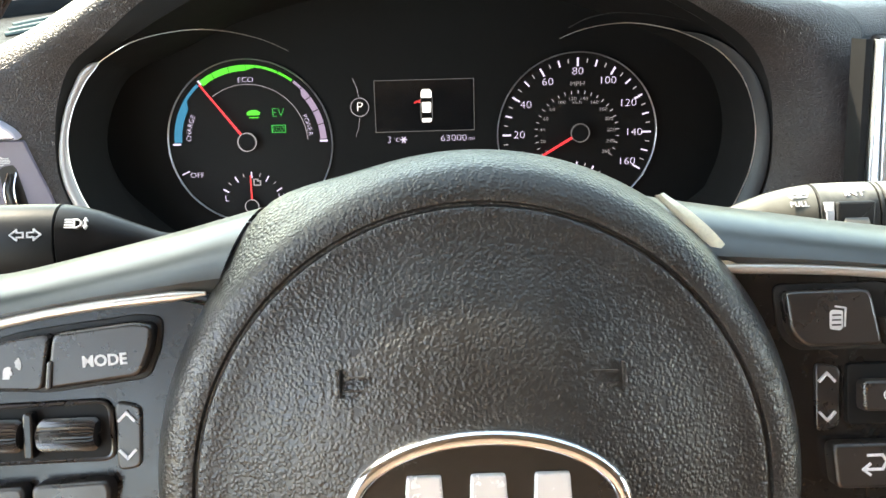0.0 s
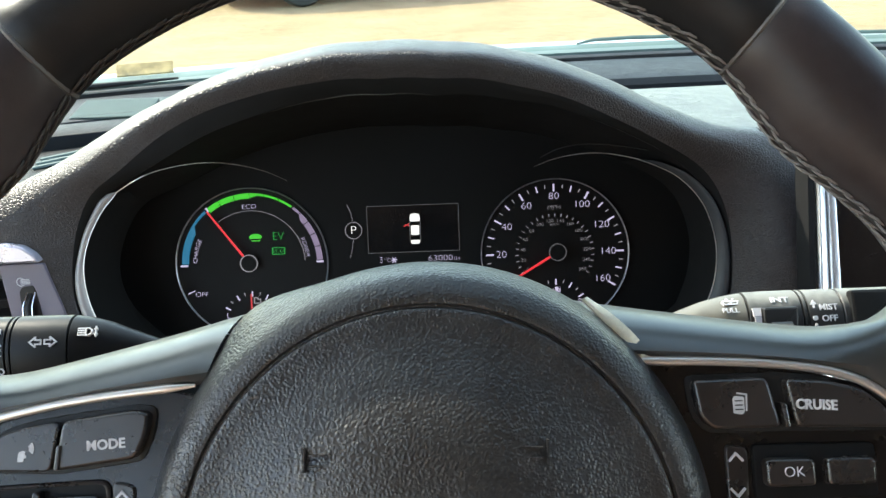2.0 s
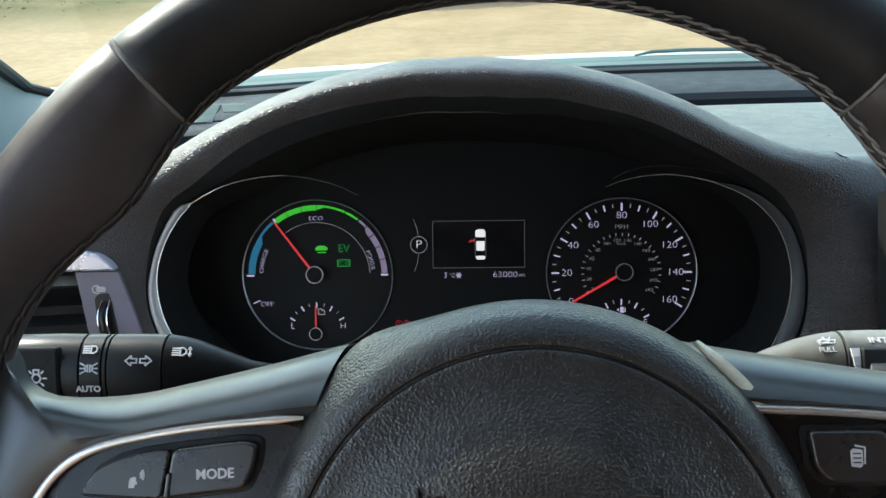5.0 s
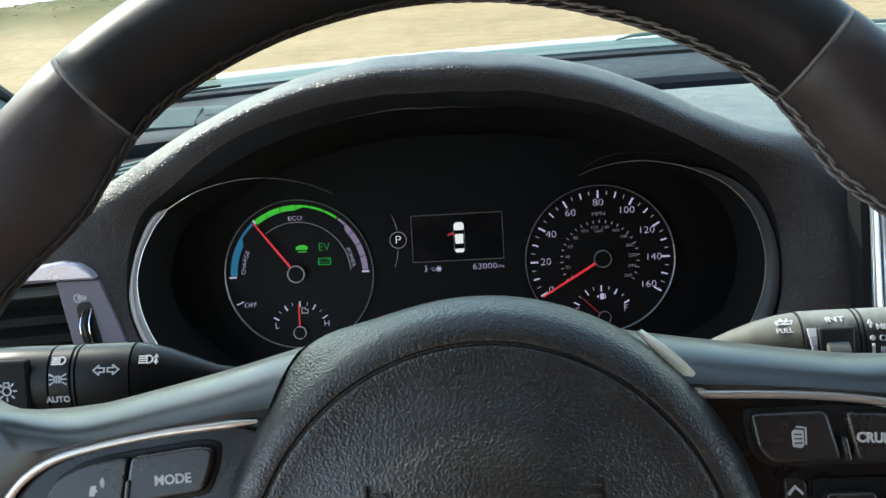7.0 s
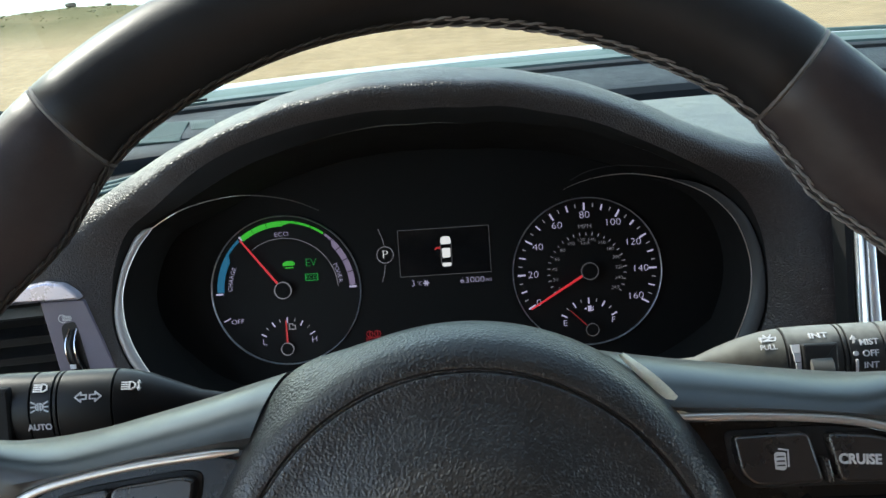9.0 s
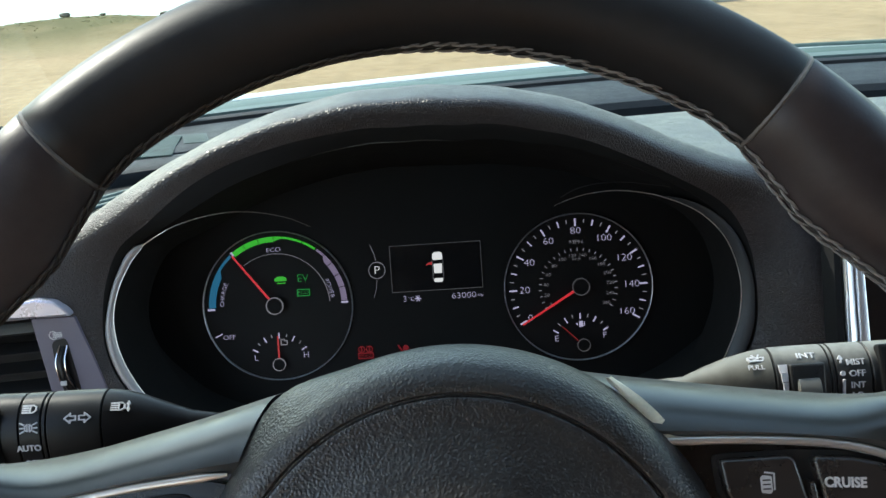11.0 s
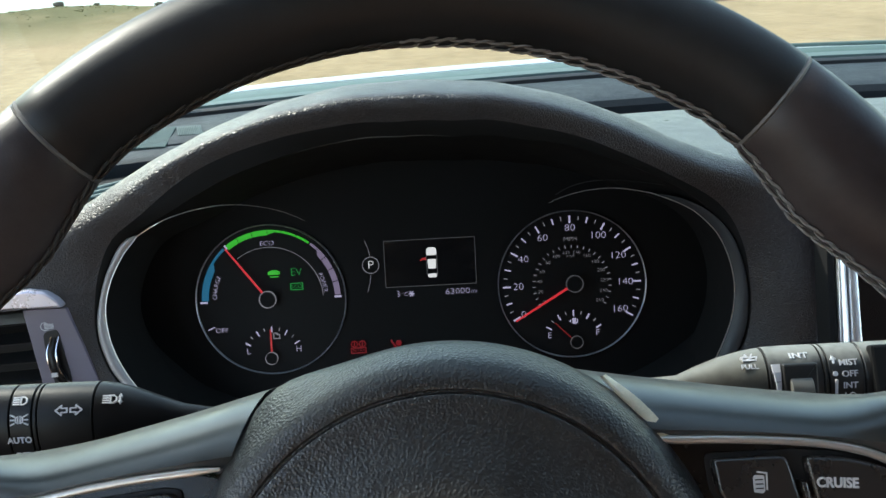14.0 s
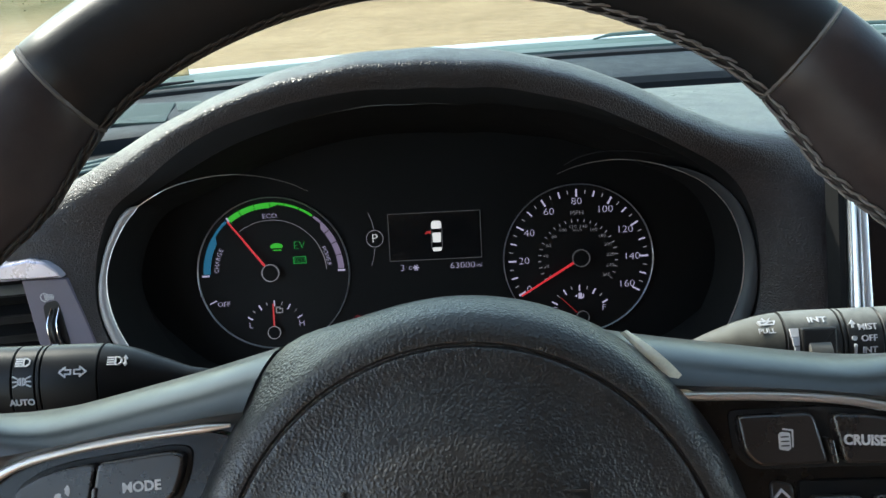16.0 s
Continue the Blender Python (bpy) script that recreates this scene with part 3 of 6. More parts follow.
build_ground()
build_scrub()
for i, (rx, ry, rr) in enumerate([(-5.55, 11.75, 0.065), (-3.95, 11.3, 0.05), (-4.9, 11.5, 0.035), (-6.9, 11.9, 0.04)]):
    build_rock("rock", rx, ry, rr, ROCK, "small brown rock on the bluff edge", 0.6, i)
build_rock("white_stone", 3.05, 9.0, 0.19, STONE, "flat white stone slab lying on sand", 0.35, 9)
build_car("red_car", pose(-0.62, 11.35, 0.0, 0, 0, 180 + 24), REDPAINT, "red saloon car parked near the bluff edge")
build_car("white_car", pose(9.6, 17.2, 0.0, 0, 0, 180 - 10), WHITEPAINT, "white saloon car parked far off on sand")


# ---------------------------------------------------------------- cabin shell, bonnet, windscreen
def slab(name, pts, mat, label, category, thick=0.02, kind="structure"):
    """A panel over four or more places in space, thickened along its normal."""
    P = [Vector(p) for p in pts]
    nrm = (P[1] - P[0]).cross(P[2] - P[0]).normalized() * thick
    bm = bmesh.new()
    a = [bm.verts.new(p) for p in P]
    b = [bm.verts.new(p - nrm) for p in P]
    bm.faces.new(a), bm.faces.new(list(reversed(b)))
    for i in range(len(P)):
        bm.faces.new([a[i], b[i], b[(i + 1) % len(P)], a[(i + 1) % len(P)]])
    return tagged(obj(name, bm, mat, smooth=False), label, category, kind=kind)


CX = 0.36                                     # middle of the car
# unseen shell behind the camera; heights and colours chosen for the light inside
slab("cabin_floor", [(-0.42, -2.3, 0.50), (1.14, -2.3, 0.50), (1.14, 0.6, 0.50), (-0.42, 0.6, 0.50)], CLOTH, "dark carpeted cabin floor", "floor", 0.2)
slab("cabin_roof", [(-0.42, -0.39, 1.43), (1.14, -0.39, 1.43), (1.14, -2.3, 1.43), (-0.42, -2.3, 1.43)], LINER, "grey fabric headliner", "roof")
# door panels, open above the sills along the driver's side and beside the passenger's seat; tops set to admit or block
# light
for sx, nm, y0, y1, top in ((-0.42, "wall_left", -0.94, 0.29, 0.94), (-0.42, "wall_left_rear", -2.3, -0.95, 0.98), (1.14, "wall_right", -0.94, 0.55, 0.95), (1.14, "wall_right_rear", -2.3, -0.95, 1.41), (-0.47, "wall_left_front", 0.30, 0.60, 0.92)):
    slab(nm, [(sx, y0, 0.28), (sx, y1, 0.28), (sx, y1, top - 0.02), (sx, y0, top)], CABIN, "unseen brown side panel", "side panel", 0.05)
slab("wall_rear", [(-0.42, -2.3, 0.28), (1.14, -2.3, 0.28), (1.14, -2.3, 1.42), (-0.42, -2.3, 1.42)], CABIN, "unseen brown rear cabin panel", "wall", 0.06)
slab("bulkhead", [(-0.62, 0.60, 0.2), (1.34, 0.60, 0.2), (1.34, 0.60, 0.93), (-0.62, 0.60, 0.93)], SEAL, "black panel under the windscreen", "wall", 0.03)
for sx, tx, nm in ((-0.44, -0.40, "door_pillar_left"), (1.16, 1.12, "door_pillar_right")):
    slab(nm, [(sx, -0.95, 0.92), (sx, -0.85, 0.92), (tx, -0.88, 1.42), (tx, -0.98, 1.42)], PILLAR, "grey door pillar trim", "pillar", 0.03)


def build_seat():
    """The driver's seat behind the wheel, unseen, added to bounce brown light; the camera is held before it."""
    st = thing("driver_seat", pose(0.0, -0.62, 0.50), "unseen brown leather driver seat facing the steering wheel", "seat")
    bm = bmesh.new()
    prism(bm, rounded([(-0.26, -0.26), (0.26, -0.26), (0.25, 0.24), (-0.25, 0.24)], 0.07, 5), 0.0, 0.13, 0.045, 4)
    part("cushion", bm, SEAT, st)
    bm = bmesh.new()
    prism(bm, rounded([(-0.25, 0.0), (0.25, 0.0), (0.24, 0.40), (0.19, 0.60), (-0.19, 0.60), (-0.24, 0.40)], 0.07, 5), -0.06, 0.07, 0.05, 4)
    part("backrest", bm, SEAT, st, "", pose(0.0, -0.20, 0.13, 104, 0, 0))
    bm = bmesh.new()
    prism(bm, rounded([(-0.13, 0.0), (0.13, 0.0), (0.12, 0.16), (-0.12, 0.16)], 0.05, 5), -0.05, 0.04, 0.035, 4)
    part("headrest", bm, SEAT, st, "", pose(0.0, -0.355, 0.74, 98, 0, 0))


def build_bonnet():
    bm = bmesh.new()
    rows = []
    for i in range(17):
        x = CX - 0.86 + 1.72 * i / 16
        s = (x - CX) / 0.86
        k = 0.18 * s * s
        rows.append([(x, 0.600 - k, 0.970), (x, 0.603 - k, 0.983), (x, 0.612 - k, 0.9862), (x, 0.63 - k, 0.984), (x, 0.72 - k, 0.958), (x, 1.1 - k * .5, 0.855 - 0.04 * s * s), (x, 1.6, 0.70 - 0.10 * s * s), (x, 1.75, 0.60 - 0.1 * s * s)])
    grid_faces(bm, rows)
    tagged(obj("bonnet", bm, WHITEPAINT), "glossy white painted car bonnet beyond the windscreen", "car bonnet")


def build_cowl():
    bm = bmesh.new()
    rows = []
    for i in range(33):
        x = CX - 0.86 + 1.72 * i / 32
        s = (x - CX) / 0.86
        y, z = -0.18 * s * s, 0.0015 * math.sin(i * 2.1) * (i % 3 == 0)
        rows.append([(x, 0.52 + y, 0.96), (x, 0.510 + y, 0.9985), (x, 0.500 + y, 1.001 + z), (x, 0.475 + y, 1.0012 + z * .5), (x, 0.452 + y, 1.0003), (x, 0.450 + y, 0.98)])
    grid_faces(bm, rows)
    c = tagged(obj("cowl_panel", bm, COWL), "grey-green plastic cowl strip below the windscreen", "cowl panel")
    bm = bmesh.new()
    tube(bm, [(0.195, 0.492, 1.002), (0.215, 0.494, 1.0055), (0.26, 0.496, 1.0065), (0.45, 0.49, 1.006), (0.75, 0.46, 1.005)], [0.001, 0.0022, 0.0024, 0.0024, 0.0024], 8)
    part("wiper_arm", bm, COWL, c, "dark wiper arm resting on the cowl")


def build_sticker():
    bm = bmesh.new()
    boxy(bm, (0, 0, 0), (0.058, 0.017, 0.0016), 0.0006)
    st = obj("paper_strip", bm, STICKER)
    st.matrix_world = pose(-0.284, 0.392, 1.0085, 35, 0, 16)
    tagged(st, "pale yellow paper strip at the foot of the windscreen", "paper")


def build_windscreen():
    bm = bmesh.new()
    rows = []
    for j in range(9):
        t = j / 8
        row = []
        for i in range(17):
            s = -1 + 2 * i / 16
            x = CX + s * (0.84 - 0.14 * t)
            y = 0.475 - 0.86 * t - 0.18 * s * s * (1 - 0.5 * t)
            z = 0.998 + 0.45 * t
            row.append((x, y, z))
        rows.append(row)
    grid_faces(bm, rows)
    g = obj("windscreen", bm, GLASS)
    if g.data.polygons[0].normal.z > 0:
        g.data.flip_normals()                     # the sheet faces the cabin
    g.visible_shadow = False
    tagged(g, "clear raked windscreen glass", "windscreen", kind="structure")


def build_pillar(side):
    """Trim along the windscreen's edge, from dashboard to roof, with the black edge of the glass beside it."""
    bm = bmesh.new()
    rows = []
    for j in range(15):
        t = j / 14
        x = CX + side * (0.885 - 0.14 * t)
        y = 0.265 - 0.72 * t
        z = 0.965 + 0.485 * t
        w = 0.085
        f = 0.06 * max(0.0, 1 - t * 6)                    # foot spreads onto the dashboard
        rows.append([(x - side * (w * 0.75 + f), y + 0.03, z + 0.022 - f * 0.35), (x - side * (w * 0.7 + f), y - 0.02, z + 0.005 - f * 0.5), (x - side * (w * 0.2 + f), y - 0.06 - f, z - 0.015 - f), (x + side * w * 0.3, y - 0.08 - f, z - 0.02 - f), (x + side * w * 0.8, y - 0.03, z), (x + side * w * 0.8, y + 0.05, z + 0.03)])
    vs = grid_faces(bm, rows, close_u=True)
    bm.faces.new(vs[0]), bm.faces.new(vs[-1])
    p = tagged(obj("windscreen_pillar", bm, PILLAR), "pale grey windscreen pillar trim", "pillar")
    bm = bmesh.new()
    pts = [(CX + side * 0.60, 0.360, 1.0035), (CX + side * 0.70, 0.325, 1.0035), (CX + side * 0.768, 0.300, 1.008), (CX + side * 0.785, 0.285, 1.019), (CX + side * 0.790, 0.265, 1.038), (CX + side * 0.787, 0.205, 1.072), (CX + side * 0.765, 0.03, 1.16), (CX + side * 0.71, -0.40, 1.36)]
    tube(bm, curve(pts, 40), [0.0012 + 0.0068 * min(1, k / 12) for k in range(40)], 8)
    part("glass_edge", bm, SEAL, p, "black glass edge")
    bm = bmesh.new()
    rows = []
    for q in curve([(CX + side * 0.715, 0.318, 1.0032), (CX + side * 0.745, 0.308, 1.0040), (CX + side * 0.770, 0.299, 1.0075), (CX + side * 0.788, 0.284, 1.018), (CX + side * 0.794, 0.265, 1.036), (CX + side * 0.791, 0.205, 1.070), (CX + side * 0.770, 0.03, 1.158)], 20):
        rows.append([(q[0] - side * a, q[1] - b, q[2] - c) for a, b, c in ((0.0, 0.004, 0.0), (0.004, 0.03, -0.003), (0.014, 0.09, -0.005), (0.026, 0.15, 0.002), (0.038, 0.22, 0.030), (0.042, 0.25, 0.12))])
    grid_faces(bm, rows)
    part("pillar_foot", bm, PILLAR, p)
    return p


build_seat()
build_bonnet()
build_cowl()
build_windscreen()
build_sticker()
build_pillar(-1)
build_pillar(1)


# ---------------------------------------------------------------- dashboard
def build_dashboard():
    dash = thing("dashboard", Matrix.Identity(4), "black soft-touch dashboard with stepped top below the windscreen", "dashboard")

    def strip(name, prof, mat, x0, x1, bow=0.18, n=41, label=""):
        bm = bmesh.new()
        rows = []
        for i in range(n):
            x = x0 + (x1 - x0) * i / (n - 1)
            s = (x - CX) / 0.86
            rows.append([(x, y - bow * s * s * k, z) for y, z, k in prof])
        grid_faces(bm, rows)
        return part(name, bm, mat, dash, label)
    strip("screen_seal", [(0.452, 0.975, 1), (0.4505, 0.9975, 1), (0.447, 0.9985, 1), (0.440, 0.9965, 1), (0.438, 0.98, 1)], SEAL, CX - 0.84, CX + 0.84, label="black rubber seal along the glass")
    strip("rear_tier", [(0.440, 0.975, 1), (0.4385, 0.9925, 1), (0.430, 0.9945, 1), (0.37, 0.9985, 1), (0.315, 1.0010, 1), (0.303, 0.9995, 1), (0.298, 0.994, 1), (0.297, 0.95, 1)], REARDASH, CX - 0.72, CX + 0.82)
    strip("rear_shelf", [(0.2975, 0.97, 1), (0.2972, 0.9992, 1), (0.290, 1.0000, 1), (0.262, 1.0008, 1), (0.256, 0.9990, 1), (0.254, 0.994, 1), (0.254, 0.955, 1)], REARDASH, -0.352, -0.06)
    strip("groove", [(0.298, 0.955, 1), (0.200, 0.955, 1), (0.200, 0.99, 1)], DARKDASH, CX - 0.72, CX + 0.82)
    # front tier: slopes down towards the driver to the right of the hood and to its left
    for x0, x1, low in ((0.125, 0.215, False), (0.215, 1.18, True)):
        bm = bmesh.new()
        rows = []
        for i in range(25):
            x = x0 + (x1 - x0) * i / 24
            s = (x - CX) / 0.88
            k = 0.16 * s * s
            row = [(x, 0.205 - k, 0.955), (x, 0.203 - k, 1.0095), (x, 0.197 - k, 1.0125), (x, 0.10 - k * .6, 1.0215), (x, 0.02, 1.0300), (x, -0.015, 1.0335), (x, -0.028, 1.0340 if low else 1.0325)]
            if low:
                row += [(x, -0.0305, 1.0350), (x, -0.042, 1.0335), (x, -0.050, 1.026), (x, -0.053, 1.01), (x, -0.045, 0.95), (x, -0.02, 0.70)]
            rows.append(row)
        grid_faces(bm, rows)
        part("front_tier", bm, DASH, dash)
    bm = bmesh.new()
    rows = []
    for i in range(17):
        x = -0.175 - 0.27 * i / 16
        s = i / 16
        k = 0.12 * max(0.0, s - 0.50)
        rows.append([(x, y, z - k) for x, y, z in [(x, 0.30 - 0.06 * s, 0.93), (x, 0.295 - 0.06 * s, 0.975), (x, 0.20 - 0.05 * s, 0.990 - 0.01 * s), (x, 0.05, 1.003 - 0.012 * s), (x, -0.02, 1.010 - 0.016 * s), (x, -0.055, 1.012 - 0.02 * s), (x, -0.075, 1.007 - 0.02 * s), (x, -0.08, 1.0015 - 0.015 * s), (x, -0.07, 0.995 - .015 * s)]])
    grid_faces(bm, [r[:5] for r in rows])
    part("side_pad", bm, DARKDASH, dash, "dark top beside the hood")
    bm = bmesh.new()
    grid_faces(bm, [[(-0.46, -0.04, 0.99), (-0.30, -0.045, 0.99), (-0.18, -0.045, 0.99)], [(-0.46, -0.03, 0.93), (-0.30, -0.04, 0.93), (-0.18, -0.04, 0.93)], [(-0.46, 0.0, 0.70), (-0.30, 0.0, 0.70), (-0.18, 0.0, 0.70)]])
    part("side_front", bm, DARKDASH, dash)
    # grille slots of the side defroster, near the pillar and behind the hood
    for cx, cy, n, ln in ((-0.263, 0.243, 40, 0.072), (-0.217, 0.262, 14, 0.034)):
        bm = bmesh.new()
        for i in range(n):
            x = cx + (i - n / 2) * 0.0017
            prism(bm, [(x - 0.0004 + 0.006, cy - ln / 2), (x + 0.0004 + 0.006, cy - ln / 2), (x + 0.0004 - 0.006, cy + ln / 2), (x - 0.0004 - 0.006, cy + ln / 2)], 0.995, 1.0014)
        # pale cowl plastic puts the sunlight on the ribs into their colour
        part("defroster_grille", bm, COWL, dash, "ribbed defroster grille", smooth=False)
    # pale stepped ledge beside the hood
    bm = bmesh.new()
    for k in range(3):
        tube(bm, [(-0.262, 0.070 + k * 0.007, 0.9985 + k * 0.001), (-0.238, 0.086 + k * 0.008, 0.9990 + k * 0.001), (-0.200, 0.112 + k * 0.010, 1.000 + k * 0.001)], 0.0026, 8, flat=0.6)
    part("side_ledge", bm, COWL, dash, "pale stepped ledge beside the hood")
    return dash


LIP = [(190, -5, 62), (189, -20, 62), (185, -33, 62), (120, -76, 58), (0, -80, 55), (-120, -76, 58), (-149, -61, 69), (-163.5, -44.6, 70), (-171.7, -36.5, 70), (-177.4, -27.2, 70), (-181.3, -17.1, 70), (-183.2, -8.8, 70), (-183.5, 1.1, 70), (-182, 10.9, 70), (-178.2, 23.7, 70), (-174, 33.2, 70), (-168.4, 42.8, 72), (-163.2, 49.4, 74),
       (-153.2, 53.6, 78), (-143.9, 57.1, 82), (-133.3, 62, 86), (-115.7, 71.3, 90), (-95.8, 80.6, 93), (-79.8, 85.7, 95), (-64.2, 90.2, 96), (-48.8, 93.8, 97), (-33.7, 95.9, 98), (-3.9, 96.7, 98), (25.6, 95.1, 98), (64, 91.5, 97), (108, 80, 93), (134, 69, 86), (156, 58, 77), (175, 43, 68), (186, 24, 63)]
RIDGE = [(226, -10, 84), (226, 30, 85), (225, 58, 84), (219, 69, 82), (189, 71.4, 82), (171, 75.7, 82), (141, 89, 82), (105.5, 106.6, 82), (66.5, 119.2, 82), (27, 125, 82), (-9.7, 126.1, 82), (-53, 121.5, 82), (-88.5, 112.4, 82), (-121, 99.2, 82),
         (-154, 83, 80), (-182, 67, 77), (-205, 57, 79), (-228, 46, 82), (-243, 36, 84), (-238, 29, 84), (-222, 22, 80), (-204, 8, 78), (-199, -9, 76), (-193, -34, 72), (-186, -52, 70), (-140, -100, 66), (0, -105, 66), (140, -100, 66), (226, -46, 83)]


def build_hood():
    hood = thing("instrument_hood", M_CL, "black grained vinyl hood arching over the instrument cluster", "instrument hood")
    lip, ridge = polar(LIP, 30), polar(RIDGE)
    n = 240

    def over(a):
        """How fully the brow stands out, and the two edges, at a direction from the middle."""
        A, B = Vector(lip(a)) * MM, Vector(ridge(a)) * MM
        return A, B, max(0.0, math.sin(a)) * min(1.0, (B - A).length / 0.028)
    prof = [(0.0, -12, -4), (0.06, -9, -1), (0.12, -6, 2), (0.18, -3.5, 3), (0.24, -1.6, 4), (0.32, 0.2, 4.4), (0.40, 2.0, 4.5), (0.48, 3.5, 4.5), (0.55, 4.2, 4.4), (0.60, 3.9, 4.2), (0.645, 2.6, 3.8), (0.69, 0.0, 3.4), (0.75, -5, 3.0), (0.83, -12.5, 2.0), (0.915, -22, 1.0), (1.0, -34, 0)]
    cut = 4                                       # the grained cover begins here; below it the lip's shade is painted matt black
    rows = [[] for _ in range(len(prof) + 2)]
    cover = np.interp([-180 + 360 * i / n for i in range(n)], (-180, -175, -20, 0, 20, 40, 65, 90, 115, 140, 150, 158, 166, 175, 180), (0.03, 0.03, 0.05, 0.05, 0.10, 0.20, 0.26, 0.22, 0.26, 0.36, 0.32, 0.20, 0.06, 0.03, 0.03))
    for _ in range(14):
        cover = (np.roll(cover, 1) + 2 * cover + np.roll(cover, -1)) / 4
    for i in range(n):
        a = -math.pi + 2 * math.pi * i / n
        A, B, up = over(a)
        fs = float(cover[i])
        end = (1 - up) * (B.z - A.z) - up * 0.034 + A.z
        k = (0.505 - end) / (0.505 - B.z)
        B2 = Vector((0.010 + (B.x - 0.010) * k, 0.067 + (B.y - 0.067) * k, 0))
        for row, (f, deep, low) in zip(rows, prof):
            g = f / 0.24 * fs if f <= 0.24 else fs + (f - 0.24) / 0.76 * (1 - fs)
            z = A.z + (1 - up) * ((B.z - A.z) * (1 - (1 - g) ** 2.2) + low * MM * 0.25) + up * deep * MM
            row.append((A.x + (B2.x - A.x) * g, A.y + (B2.y - A.y) * g, z))
        back = max(0.0, math.sin(a))
        rows[-2].append((B2.x, B2.y - 0.002 * back, end - 0.03))
        rows[-1].append((B2.x * (1 - 0.06 * back), B2.y - 0.03 * back, end - 0.04 - 0.12 * back))
    bm = bmesh.new()
    grid_faces(bm, rows[cut:], close_u=True)
    part("cowl", bm, HOOD, hood)
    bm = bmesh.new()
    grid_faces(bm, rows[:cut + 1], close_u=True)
    part("under_lip", bm, TUNNEL, hood, "smooth lip under the cover, painted matt black for its shade")
    bm = bmesh.new()
    rows = [[], [], []]
    for i in range(n):
        a = -math.pi + 2 * math.pi * i / n
        A, B, up = over(a)
        A.z -= 0.003 + 0.008 * up
        rows[0].append(tuple(A))
        rows[1].append((A.x * 0.99, A.y * 0.93, A.z * 0.5))
        rows[2].append((A.x * 1.01, A.y * 0.88, -0.001))
    grid_faces(bm, rows, close_u=True)
    part("tunnel", bm, TUNNEL, hood, "matt black inner tunnel")
    bm = bmesh.new()
    edge = [lip(radians(a)) for a in range(70, 156, 2)]
    tube(bm, [(u * MM, v * MM, w * MM - 0.0115) for u, v, w in edge], [0.0001 + 0.00022 * min(1, k / 16) for k in range(len(edge))], 6)
    part("lip_seam", bm, STALK_PALE, hood, "fine pale seam along the inner lip")
    # stitched ledge on the panel beside the cluster
    def z_at(x):
        g = min(1.0, max(0.0, (x - 0.190) / 0.039))
        return 0.062 + 0.022 * (1 - (1 - g) ** 2.2) + 0.0008
    bm = bmesh.new()
    for i in range(11):
        x0 = 0.1935 + i * 0.0032
        tube(bm, [(x0, -0.0250, z_at(x0) + 0.0004), (x0 + 0.0024, -0.0250, z_at(x0 + 0.0024) + 0.0004)], 0.00030, 5)
    part("stitching", bm, DARK_THREAD, hood, "dark stitched seam")
    bm = bmesh.new()
    tube(bm, [(0.192 + 0.0045 * k, -0.0282, z_at(0.192 + 0.0045 * k) - 0.0002) for k in range(9)], 0.0008, 8)
    part("ledge", bm, DARKDASH, hood)
    return hood


